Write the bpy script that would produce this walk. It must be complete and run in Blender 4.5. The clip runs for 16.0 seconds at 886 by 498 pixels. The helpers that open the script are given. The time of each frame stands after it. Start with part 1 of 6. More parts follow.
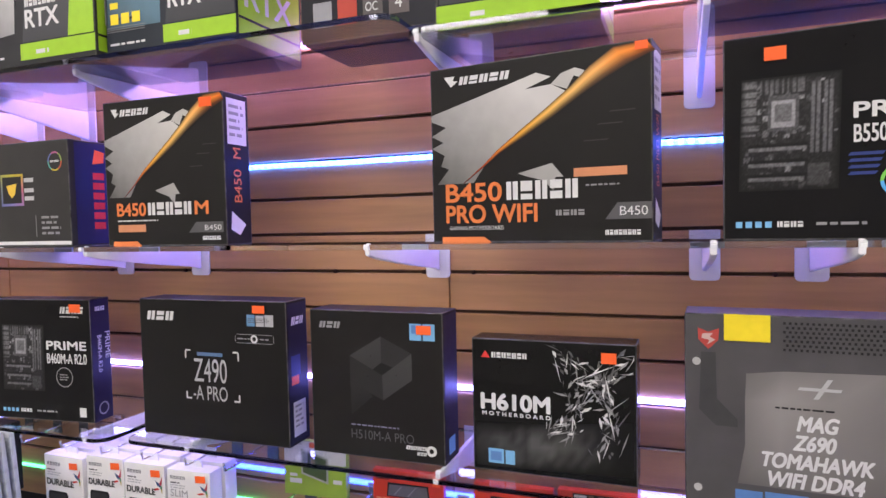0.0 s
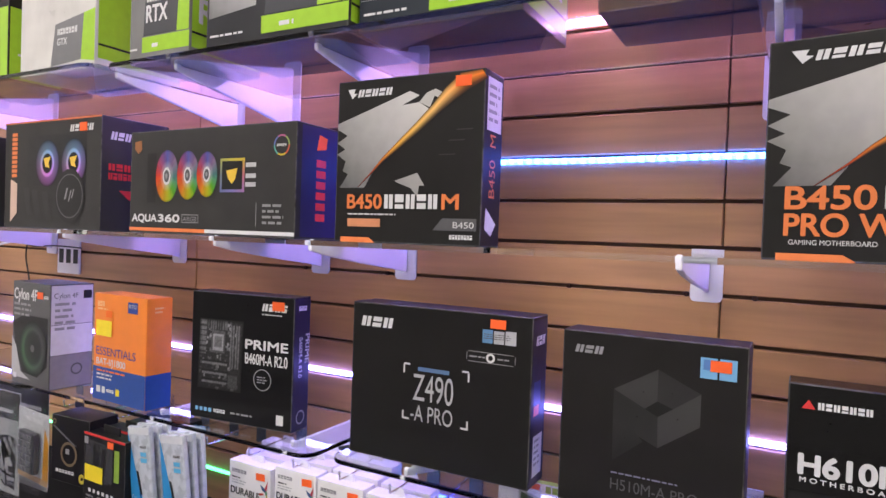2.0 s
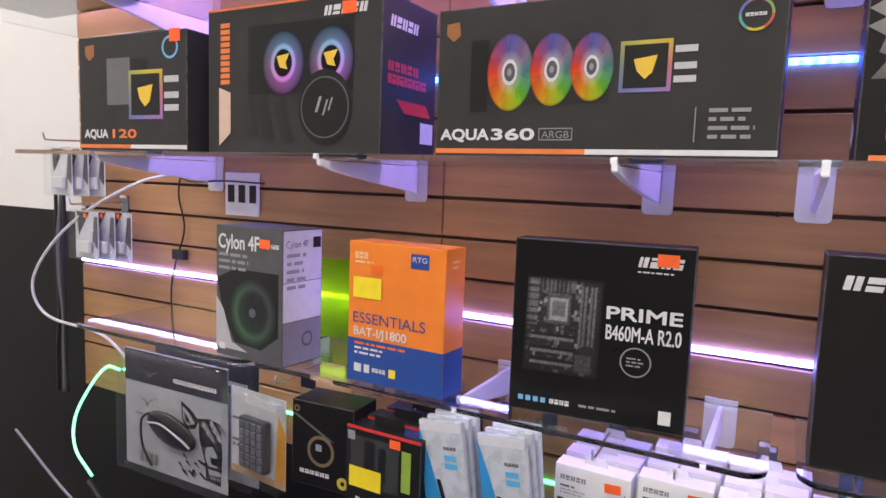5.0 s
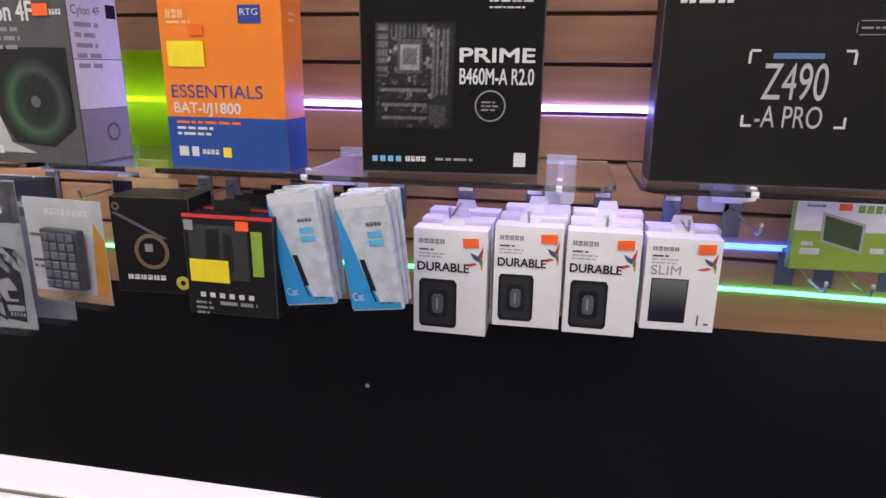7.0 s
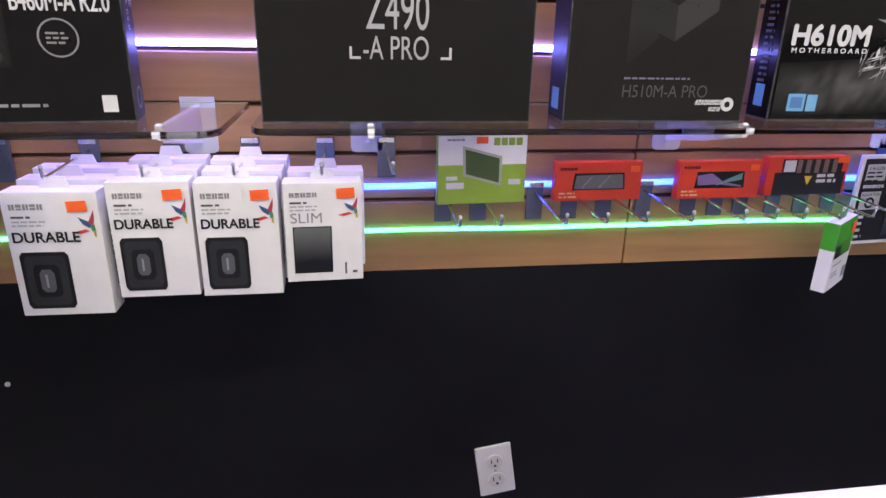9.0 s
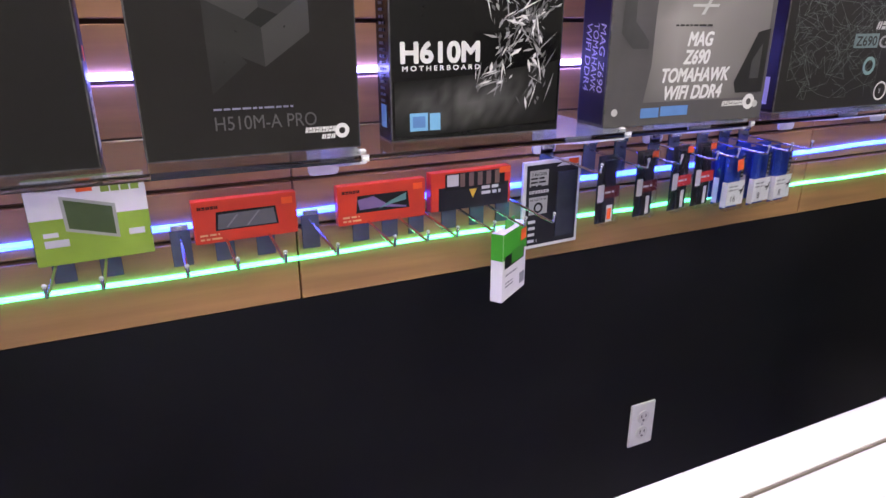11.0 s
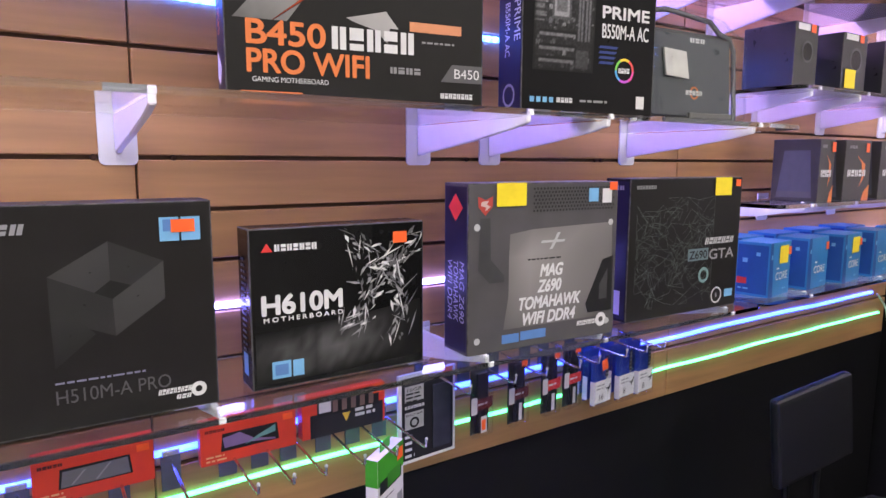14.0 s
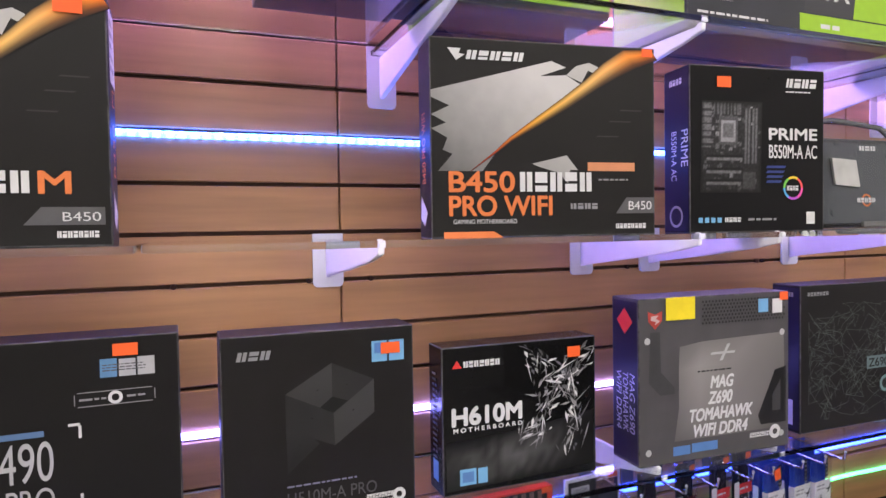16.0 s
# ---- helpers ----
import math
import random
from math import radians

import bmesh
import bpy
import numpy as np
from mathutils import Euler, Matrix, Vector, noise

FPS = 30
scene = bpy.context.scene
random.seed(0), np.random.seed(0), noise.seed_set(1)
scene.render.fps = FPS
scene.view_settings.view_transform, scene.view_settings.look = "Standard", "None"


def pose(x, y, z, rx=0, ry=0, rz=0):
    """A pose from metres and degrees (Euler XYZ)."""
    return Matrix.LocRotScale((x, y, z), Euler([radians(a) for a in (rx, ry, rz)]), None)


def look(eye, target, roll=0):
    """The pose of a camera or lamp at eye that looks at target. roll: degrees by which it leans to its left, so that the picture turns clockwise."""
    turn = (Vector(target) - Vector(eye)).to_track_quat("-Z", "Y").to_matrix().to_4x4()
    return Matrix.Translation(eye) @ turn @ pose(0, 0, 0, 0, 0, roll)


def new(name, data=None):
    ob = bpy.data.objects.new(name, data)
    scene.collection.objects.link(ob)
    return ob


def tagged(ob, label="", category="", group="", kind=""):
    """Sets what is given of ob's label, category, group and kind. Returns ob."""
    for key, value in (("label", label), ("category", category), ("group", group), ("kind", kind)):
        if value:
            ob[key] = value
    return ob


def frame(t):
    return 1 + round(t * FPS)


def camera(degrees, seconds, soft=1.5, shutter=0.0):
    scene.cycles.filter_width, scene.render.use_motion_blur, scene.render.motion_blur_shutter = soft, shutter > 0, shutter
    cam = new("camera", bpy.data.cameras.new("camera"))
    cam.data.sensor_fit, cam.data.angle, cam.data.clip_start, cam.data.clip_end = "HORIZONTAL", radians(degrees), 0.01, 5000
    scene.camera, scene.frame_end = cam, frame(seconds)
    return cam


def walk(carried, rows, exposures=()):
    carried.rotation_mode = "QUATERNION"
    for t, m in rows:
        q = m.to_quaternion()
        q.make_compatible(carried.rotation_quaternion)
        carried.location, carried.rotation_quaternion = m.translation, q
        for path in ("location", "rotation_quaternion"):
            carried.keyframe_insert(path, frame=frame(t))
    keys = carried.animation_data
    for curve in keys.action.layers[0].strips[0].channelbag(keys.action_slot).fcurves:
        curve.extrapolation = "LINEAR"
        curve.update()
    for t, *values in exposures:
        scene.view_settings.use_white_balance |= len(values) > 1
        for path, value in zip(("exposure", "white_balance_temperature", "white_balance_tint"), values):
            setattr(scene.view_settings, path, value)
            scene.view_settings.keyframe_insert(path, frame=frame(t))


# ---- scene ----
cam = camera(69.6, 16.0)
PATH = [
    (0, (-0.033, 0.16, 1.485), (-0.727, 2.034, 1.395), -1.3),
    (0.5, (-0.098, 0.156, 1.473), (-0.871, 1.998, 1.37), -0.2),
    (1, (-0.159, 0.19, 1.468), (-1.071, 1.968, 1.394), 0.7),
    (1.5, (-0.252, 0.23, 1.471), (-1.273, 1.95, 1.42), 1.5),
    (2, (-0.349, 0.207, 1.465), (-1.307, 1.962, 1.426), 2.0),
    (2.5, (-0.509, 0.173, 1.46), (-1.363, 1.981, 1.418), 0.3),
    (3, (-0.653, 0.143, 1.472), (-1.481, 1.964, 1.428), 0.3),
    (3.5, (-0.771, 0.178, 1.467), (-1.648, 1.974, 1.385), 1.3),
    (4, (-0.882, 0.243, 1.465), (-1.91, 1.957, 1.383), 1.7),
    (4.2, (-0.916, 0.247, 1.47), (-1.959, 1.95, 1.363), 2.4),
    (6.3, (-1.19, 0.195, 1.259), (-1.808, 2.05, 0.836), 1.2),
    (6.5, (-1.173, 0.203, 1.245), (-1.728, 2.069, 0.787), 1.3),
    (7, (-1.123, 0.231, 1.226), (-1.481, 2.122, 0.682), 0.7),
    (7.5, (-1.087, 0.254, 1.213), (-1.282, 2.147, 0.6), 0.9),
    (8, (-1.055, 0.262, 1.205), (-1.081, 2.151, 0.548), 1.1),
    (8.5, (-0.992, 0.28, 1.207), (-0.809, 2.152, 0.526), 1.0),
    (9, (-0.911, 0.315, 1.21), (-0.63, 2.173, 0.523), 1.3),
    (9.5, (-0.804, 0.33, 1.215), (-0.46, 2.178, 0.532), 0.3),
    (10, (-0.72, 0.337, 1.215), (-0.267, 2.162, 0.536), 0.1),
    (10.2, (-0.697, 0.341, 1.217), (-0.175, 2.147, 0.534), -0.1),
    (12.3, (-0.557, 0.342, 1.265), (0.502, 1.903, 0.601), 0.4),
    (12.5, (-0.547, 0.345, 1.268), (0.531, 1.891, 0.599), 0.4),
    (13, (-0.537, 0.334, 1.295), (0.558, 1.911, 0.734), 0.6),
    (13.5, (-0.551, 0.337, 1.338), (0.552, 1.955, 0.929), 0.3),
    (14, (-0.571, 0.327, 1.381), (0.508, 1.989, 1.111), 0.2),
    (14.5, (-0.594, 0.311, 1.411), (0.436, 2.016, 1.226), 0.0),
    (15, (-0.622, 0.304, 1.435), (0.334, 2.057, 1.324), -0.6),
    (15.5, (-0.65, 0.305, 1.456), (0.199, 2.114, 1.38), -0.9),
    (16, (-0.674, 0.301, 1.464), (0.078, 2.153, 1.401), -0.9),
]
EXPOSURES = [(0, 0.02), (4, -0.06), (6.5, -0.06), (8, 0.04), (10, 0.22), (12.3, 0.45), (13, 0.35), (13.5, 0.26), (14.5, 0.14), (16, 0.08)]
walk(cam, [(t, look(eye, target, roll)) for t, eye, target, roll in PATH], EXPOSURES)

# ---- plan (metres) ----
WALL = 1.30                     # face of the slatwall
X0, X1 = -2.78, 1.87            # its ends
SEAMS = [X0, -1.640, -0.444, 0.720, X1]
GROOVES = [1.838, 1.762, 1.687, 1.612, 1.536, 1.462, 1.386, 1.311, 1.235, 1.159, 1.083, 1.008, 0.932]
SLAT_TOP, SLAT_FOOT = 2.35, 0.810
LOW, MID, TOP, TOP_EAST = 1.085, 1.452, 1.768, 1.750   # tops of the glass shelves
CEIL = 2.90

# ---- light ----
world = bpy.data.worlds.new("world")
scene.world = world
world.use_nodes = True
world.node_tree.nodes["Background"].inputs[0].default_value = (0.8, 0.85, 1.0, 1)
world.node_tree.nodes["Background"].inputs[1].default_value = 0.02


def area(name, m, sx, sy, watts, colour):
    lamp = bpy.data.lights.new(name, "AREA")
    lamp.shape, lamp.size, lamp.size_y, lamp.energy, lamp.color = "RECTANGLE", sx, sy, watts, colour
    ob = new(name, lamp)
    ob.matrix_world = m
    return ob


# The first, far-left lamp is added, unseen, only to brighten the white wall.
LAMPS = [(-3.45, 0.35), (-2.3, -0.22), (-0.75, -0.22), (1.0, -0.22), (-1.4, -2.3), (0.8, -2.3)]
for lx, ly in LAMPS:
    area("ceiling_lamp", pose(lx, ly, CEIL - 0.09), 1.15, 0.28, 15.8, (1.0, 0.94, 0.90))


# ---- materials ----
def nodes_of(name):
    m = bpy.data.materials.new(name)
    m.use_nodes = True
    return m, m.node_tree, m.node_tree.nodes["Principled BSDF"]


def stuff(name, colour, rough=0.5, metal=0.0, vary=0.12, scale=30.0, bump=0.02, stretch=(1, 1, 1), fine=900.0, coat=0.0, spec=0.5):
    """Painted, printed or plain surface with stains at one scale and grain at another."""
    m, tree, bsdf = nodes_of(name)
    link = tree.links.new
    co = tree.nodes.new("ShaderNodeTexCoord")
    mp = tree.nodes.new("ShaderNodeMapping")
    mp.inputs["Scale"].default_value = stretch
    link(co.outputs["Object"], mp.inputs["Vector"])
    big = tree.nodes.new("ShaderNodeTexNoise")
    big.inputs["Scale"].default_value, big.inputs["Detail"].default_value = scale, 5
    link(mp.outputs[0], big.inputs["Vector"])
    ramp = tree.nodes.new("ShaderNodeMapRange")
    ramp.inputs[1].default_value, ramp.inputs[2].default_value = 0.3, 0.7
    ramp.inputs[3].default_value, ramp.inputs[4].default_value = 1 - vary, 1 + vary
    link(big.outputs["Fac"], ramp.inputs[0])
    mul = tree.nodes.new("ShaderNodeVectorMath")
    mul.operation = "SCALE"
    mul.inputs[0].default_value = colour
    link(ramp.outputs[0], mul.inputs["Scale"])
    link(mul.outputs[0], bsdf.inputs["Base Color"])
    small = tree.nodes.new("ShaderNodeTexNoise")
    small.inputs["Scale"].default_value, small.inputs["Detail"].default_value = fine, 3
    link(mp.outputs[0], small.inputs["Vector"])
    rr = tree.nodes.new("ShaderNodeMapRange")
    rr.inputs[3].default_value, rr.inputs[4].default_value = max(rough - 0.08, 0.02), min(rough + 0.08, 1)
    link(big.outputs["Fac"], rr.inputs[0])
    link(rr.outputs[0], bsdf.inputs["Roughness"])
    bp = tree.nodes.new("ShaderNodeBump")
    bp.inputs["Strength"].default_value, bp.inputs["Distance"].default_value = min(bump * 10, 1), 0.0006
    link(small.outputs["Fac"], bp.inputs["Height"])
    link(bp.outputs[0], bsdf.inputs["Normal"])
    bsdf.inputs["Metallic"].default_value = metal
    bsdf.inputs["Coat Weight"].default_value = coat
    bsdf.inputs["Specular IOR Level"].default_value = spec
    return m


def shade(name, lo, hi, start, end, rough=0.4):
    """Printed colour run between two points of the object."""
    m, tree, bsdf = nodes_of(name)
    link = tree.links.new
    co = tree.nodes.new("ShaderNodeTexCoord")
    d = Vector(end) - Vector(start)
    sub = tree.nodes.new("ShaderNodeVectorMath")
    sub.operation = "SUBTRACT"
    sub.inputs[1].default_value = start
    link(co.outputs["Object"], sub.inputs[0])
    dot = tree.nodes.new("ShaderNodeVectorMath")
    dot.operation = "DOT_PRODUCT"
    dot.inputs[1].default_value = d / d.length_squared
    link(sub.outputs[0], dot.inputs[0])
    no = tree.nodes.new("ShaderNodeTexNoise")
    no.inputs["Scale"].default_value = 40
    link(co.outputs["Object"], no.inputs["Vector"])
    add = tree.nodes.new("ShaderNodeMath")
    add.operation = "MULTIPLY_ADD"
    add.inputs[1].default_value = 0.18
    link(no.outputs["Fac"], add.inputs[0])
    link(dot.outputs["Value"], add.inputs[2])
    ramp = tree.nodes.new("ShaderNodeValToRGB")
    ramp.color_ramp.elements[0].color = (*lo, 1)
    ramp.color_ramp.elements[1].color = (*hi, 1)
    ramp.color_ramp.elements[0].position, ramp.color_ramp.elements[1].position = 0.08, 1.0
    link(add.outputs[0], ramp.inputs[0])
    link(ramp.outputs[0], bsdf.inputs["Base Color"])
    bsdf.inputs["Roughness"].default_value = rough
    return m


def glass(name, tint, rough=0.01):
    m, tree, bsdf = nodes_of(name)
    bsdf.inputs["Base Color"].default_value = (*tint, 1)
    bsdf.inputs["Transmission Weight"].default_value = 1
    bsdf.inputs["Roughness"].default_value = rough
    bsdf.inputs["IOR"].default_value = 1.5
    return m


def film(name, tint, gloss=0.10, rough=0.08):
    """Clear thin plastic: see-through, with a crumpled gloss."""
    m, tree, bsdf = nodes_of(name)
    link = tree.links.new
    tr = tree.nodes.new("ShaderNodeBsdfTransparent")
    tr.inputs[0].default_value = (*tint, 1)
    gl = tree.nodes.new("ShaderNodeBsdfGlossy")
    gl.inputs["Roughness"].default_value = rough
    no = tree.nodes.new("ShaderNodeTexNoise")
    no.inputs["Scale"].default_value = 45
    bp = tree.nodes.new("ShaderNodeBump")
    bp.inputs["Strength"].default_value, bp.inputs["Distance"].default_value = 0.5, 0.004
    co = tree.nodes.new("ShaderNodeTexCoord")
    link(co.outputs["Object"], no.inputs["Vector"])
    link(no.outputs["Fac"], bp.inputs["Height"])
    link(bp.outputs[0], gl.inputs["Normal"])
    mix = tree.nodes.new("ShaderNodeMixShader")
    mix.inputs[0].default_value = gloss
    link(tr.outputs[0], mix.inputs[1])
    link(gl.outputs[0], mix.inputs[2])
    link(mix.outputs[0], tree.nodes["Material Output"].inputs[0])
    return m


def tinted(name, tint):
    """Coloured see-through acrylic that takes up some light itself."""
    m = film(name, tint, 0.06)
    tree = m.node_tree
    last = tree.nodes["Material Output"].inputs[0].links[0].from_socket
    df = tree.nodes.new("ShaderNodeBsdfTranslucent")
    df.inputs[0].default_value = (*tint, 1)
    mix = tree.nodes.new("ShaderNodeMixShader")
    mix.inputs[0].default_value = 0.45
    tree.links.new(last, mix.inputs[1])
    tree.links.new(df.outputs[0], mix.inputs[2])
    tree.links.new(mix.outputs[0], tree.nodes["Material Output"].inputs[0])
    return m


def glow(name, colour, strength, dots=0.0):
    """A strip of small diodes under a clear sleeve."""
    m, tree, bsdf = nodes_of(name)
    link = tree.links.new
    bsdf.inputs["Base Color"].default_value = (0.7, 0.7, 0.7, 1)
    bsdf.inputs["Emission Color"].default_value = (*colour, 1)
    bsdf.inputs["Emission Strength"].default_value = strength
    if dots:
        co = tree.nodes.new("ShaderNodeTexCoord")
        sep = tree.nodes.new("ShaderNodeSeparateXYZ")
        link(co.outputs["Object"], sep.inputs[0])
        w = tree.nodes.new("ShaderNodeMath")
        w.operation, w.inputs[1].default_value = "MULTIPLY", 2 * math.pi / dots
        link(sep.outputs["X"], w.inputs[0])
        sn = tree.nodes.new("ShaderNodeMath")
        sn.operation = "SINE"
        link(w.outputs[0], sn.inputs[0])
        rg = tree.nodes.new("ShaderNodeMapRange")
        rg.inputs[1].default_value, rg.inputs[2].default_value = -1, 1
        rg.inputs[3].default_value, rg.inputs[4].default_value = strength * 0.45, strength * 1.5
        link(sn.outputs[0], rg.inputs[0])
        link(rg.outputs[0], bsdf.inputs["Emission Strength"])
    return m


def card(name, colour, rough=0.42, coat=0.0):
    return stuff(name, colour, rough, vary=0.10, scale=14, bump=0.012, fine=600, coat=coat, spec=0.13)


WOOD = stuff("slat_laminate", (0.415, 0.218, 0.094), 0.42, vary=0.16, scale=5, bump=0.02, stretch=(0.6, 1, 9), fine=180)
BACKER = stuff("slat_core", (0.10, 0.055, 0.032), 0.8)
BLACKWALL = stuff("black_wall_paint", (0.006, 0.006, 0.007), 0.5, vary=0.3, scale=3, bump=0.03, fine=260, spec=0.25)
WHITEWALL = stuff("white_wall_paint", (0.78, 0.77, 0.74), 0.6, vary=0.03, scale=2, bump=0.03, fine=240)
TILE = stuff("floor_tile", (0.42, 0.40, 0.37), 0.3, vary=0.12, scale=6)
GROUT = stuff("grout", (0.16, 0.15, 0.14), 0.9)
STEEL = stuff("white_powder_coat", (0.72, 0.71, 0.73), 0.35, vary=0.04, scale=20)
CHROME = stuff("chrome_wire", (0.75, 0.75, 0.76), 0.16, 1.0, vary=0.05)
GLASS = glass("shelf_glass", (0.93, 0.98, 0.965))
CLEAR = film("clear_blister", (0.96, 0.975, 0.98), 0.065)
SHELL = film("clear_shell", (0.93, 0.95, 0.96), 0.03, 0.03)
COUNTER = stuff("white_counter_laminate", (0.84, 0.83, 0.81), 0.28, vary=0.03, scale=4)
PLATE = stuff("outlet_plastic", (0.74, 0.73, 0.70), 0.35, vary=0.03)
DARK = stuff("dark_slot", (0.02, 0.02, 0.02), 0.6)
LED_MID = glow("strip_azure", (0.03, 0.13, 1.0), 27, 0.0165)
LED_LOW = glow("strip_lavender", (0.20, 0.20, 1.0), 27)
LED_TOP = glow("strip_lavender_high", (0.61, 0.34, 1.0), 120)
LED_BLUE = glow("strip_blue", (0.014, 0.05, 1.0), 13)
LED_GREEN = glow("strip_green", (0.08, 1.0, 0.32), 4.6)
LAMPGLOW = glow("lamp_diffuser", (1.0, 0.95, 0.88), 5)

INK = {}


def ink(key, colour, rough=0.4):
    if key not in INK:
        INK[key] = stuff("ink_" + key, colour, rough, vary=0.05, scale=60, bump=0.004, spec=0.3)
    return INK[key]


WHITE = ink("white", (0.66, 0.66, 0.67))
GREY = ink("grey", (0.28, 0.28, 0.29))
DIM = ink("dim_grey", (0.10, 0.10, 0.105))
ORANGE = ink("orange", (0.72, 0.20, 0.06))
STICK = ink("price_orange", (0.95, 0.14, 0.03))
YELLOW = ink("yellow_tag", (0.88, 0.70, 0.03))
RED = ink("red", (0.62, 0.04, 0.04))
SKY = ink("pale_blue", (0.18, 0.42, 0.68))
GREEN = ink("box_green", (0.36, 0.60, 0.05))
BLACK = ink("black", (0.012, 0.012, 0.013))
NAVY = ink("navy", (0.03, 0.05, 0.20))
GOLD = ink("gold", (0.75, 0.50, 0.06))


# ---- mesh helpers ----
def mesh_of(name, bm, mats):
    me = bpy.data.meshes.new(name)
    bm.to_mesh(me)
    bm.free()
    for m in mats if isinstance(mats, (list, tuple)) else [mats]:
        me.materials.append(m)
    return me


def part(name, bm, mat, parent, label=""):
    ob = new(name, mesh_of(name, bm, mat))
    ob.parent = parent
    return tagged(ob, label)


def thing(name, m, label, category, group="", kind=""):
    ob = new(name)
    ob.empty_display_size = 0.05
    ob.matrix_world = m
    return tagged(ob, label, category, group, kind)


def solid(name, bm, mat, label, category, group="", kind="", m=None):
    ob = new(name, mesh_of(name, bm, mat))
    if m is not None:
        ob.matrix_world = m
    return tagged(ob, label, category, group, kind)


def block(x0, x1, y0, y1, z0, z1, bevel=0.0, bm=None, segs=2):
    own = bmesh.new()
    bmesh.ops.create_cube(own, size=1, matrix=Matrix.LocRotScale(((x0 + x1) / 2, (y0 + y1) / 2, (z0 + z1) / 2), None, (abs(x1 - x0), abs(y1 - y0), abs(z1 - z0))))
    if bevel:
        bmesh.ops.bevel(own, geom=own.edges[:], offset=bevel, segments=segs, affect="EDGES", profile=0.6)
    if bm is None:
        return own
    join(bm, own)
    return bm


def join(bm, other, m=None):
    if m is not None:
        bmesh.ops.transform(other, matrix=m, verts=other.verts)
    me = bpy.data.meshes.new("join")
    other.to_mesh(me)
    other.free()
    bm.from_mesh(me)
    bpy.data.meshes.remove(me)
    return bm


def prism(points, depth, axis="y", bm=None, bevel=0.0):
    """A flat outline pushed along an axis. points in the two other axes."""
    own = bmesh.new()
    place = {"y": lambda a, b: (a, 0, b), "x": lambda a, b: (0, a, b), "z": lambda a, b: (a, b, 0)}[axis]
    push = {"y": (0, depth, 0), "x": (depth, 0, 0), "z": (0, 0, depth)}[axis]
    f = own.faces.new([own.verts.new(place(*p)) for p in points])
    got = bmesh.ops.extrude_face_region(own, geom=[f])
    bmesh.ops.translate(own, vec=push, verts=[g for g in got["geom"] if isinstance(g, bmesh.types.BMVert)])
    bmesh.ops.recalc_face_normals(own, faces=own.faces[:])
    if bevel:
        bmesh.ops.bevel(own, geom=own.edges[:], offset=bevel, segments=2, affect="EDGES")
    return own if bm is None else join(bm, own)


def tube(points, radius, sides=8, bm=None):
    """A round rod or cord through points."""
    own = bmesh.new()
    pts = [Vector(p) for p in points]
    rings = []
    for i, p in enumerate(pts):
        d = (pts[min(i + 1, len(pts) - 1)] - pts[max(i - 1, 0)]).normalized()
        a = d.orthogonal().normalized() if i == 0 else (rings_a - d * rings_a.dot(d)).normalized()
        rings_a = a
        b = d.cross(a)
        rings.append([own.verts.new(p + radius * (math.cos(t) * a + math.sin(t) * b)) for t in (2 * math.pi * k / sides for k in range(sides))])
    for r, s in zip(rings, rings[1:]):
        for k in range(sides):
            own.faces.new((r[k], r[(k + 1) % sides], s[(k + 1) % sides], s[k]))
    own.faces.new(rings[0][::-1])
    own.faces.new(rings[-1])
    for f in own.faces:
        f.smooth = True
    return own if bm is None else join(bm, own)


def spline(points, n=8):
    """Points of a smooth curve through the given ones."""
    p = [Vector(q) for q in points]
    p = [2 * p[0] - p[1]] + p + [2 * p[-1] - p[-2]]
    out = []
    for a, b, c, d in zip(p, p[1:], p[2:], p[3:]):
        for k in range(n):
            t = k / n
            out.append(0.5 * ((2 * b) + (c - a) * t + (2 * a - 5 * b + 4 * c - d) * t * t + (3 * b - a - 3 * c + d) * t ** 3))
    return out + [p[-2]]


def disc(r, n=28, inner=0.0):
    own = bmesh.new()
    outer = [own.verts.new((r * math.cos(2 * math.pi * k / n), 0, r * math.sin(2 * math.pi * k / n))) for k in range(n)]
    if not inner:
        own.faces.new(outer)
    else:
        inn = [own.verts.new((inner * math.cos(2 * math.pi * k / n), 0, inner * math.sin(2 * math.pi * k / n))) for k in range(n)]
        for k in range(n):
            own.faces.new((outer[k], outer[(k + 1) % n], inn[(k + 1) % n], inn[k]))
    return own


# ---- printing on boxes: u to the right, v up on a face ----
TONED, rtree, rbsdf = nodes_of("toned_print")
rnode = rtree.nodes.new("ShaderNodeAttribute")
rnode.attribute_name = "hue"
rtree.links.new(rnode.outputs["Color"], rbsdf.inputs["Base Color"])
rbsdf.inputs["Roughness"].default_value = 0.4
rbsdf.inputs["Specular IOR Level"].default_value = 0.2


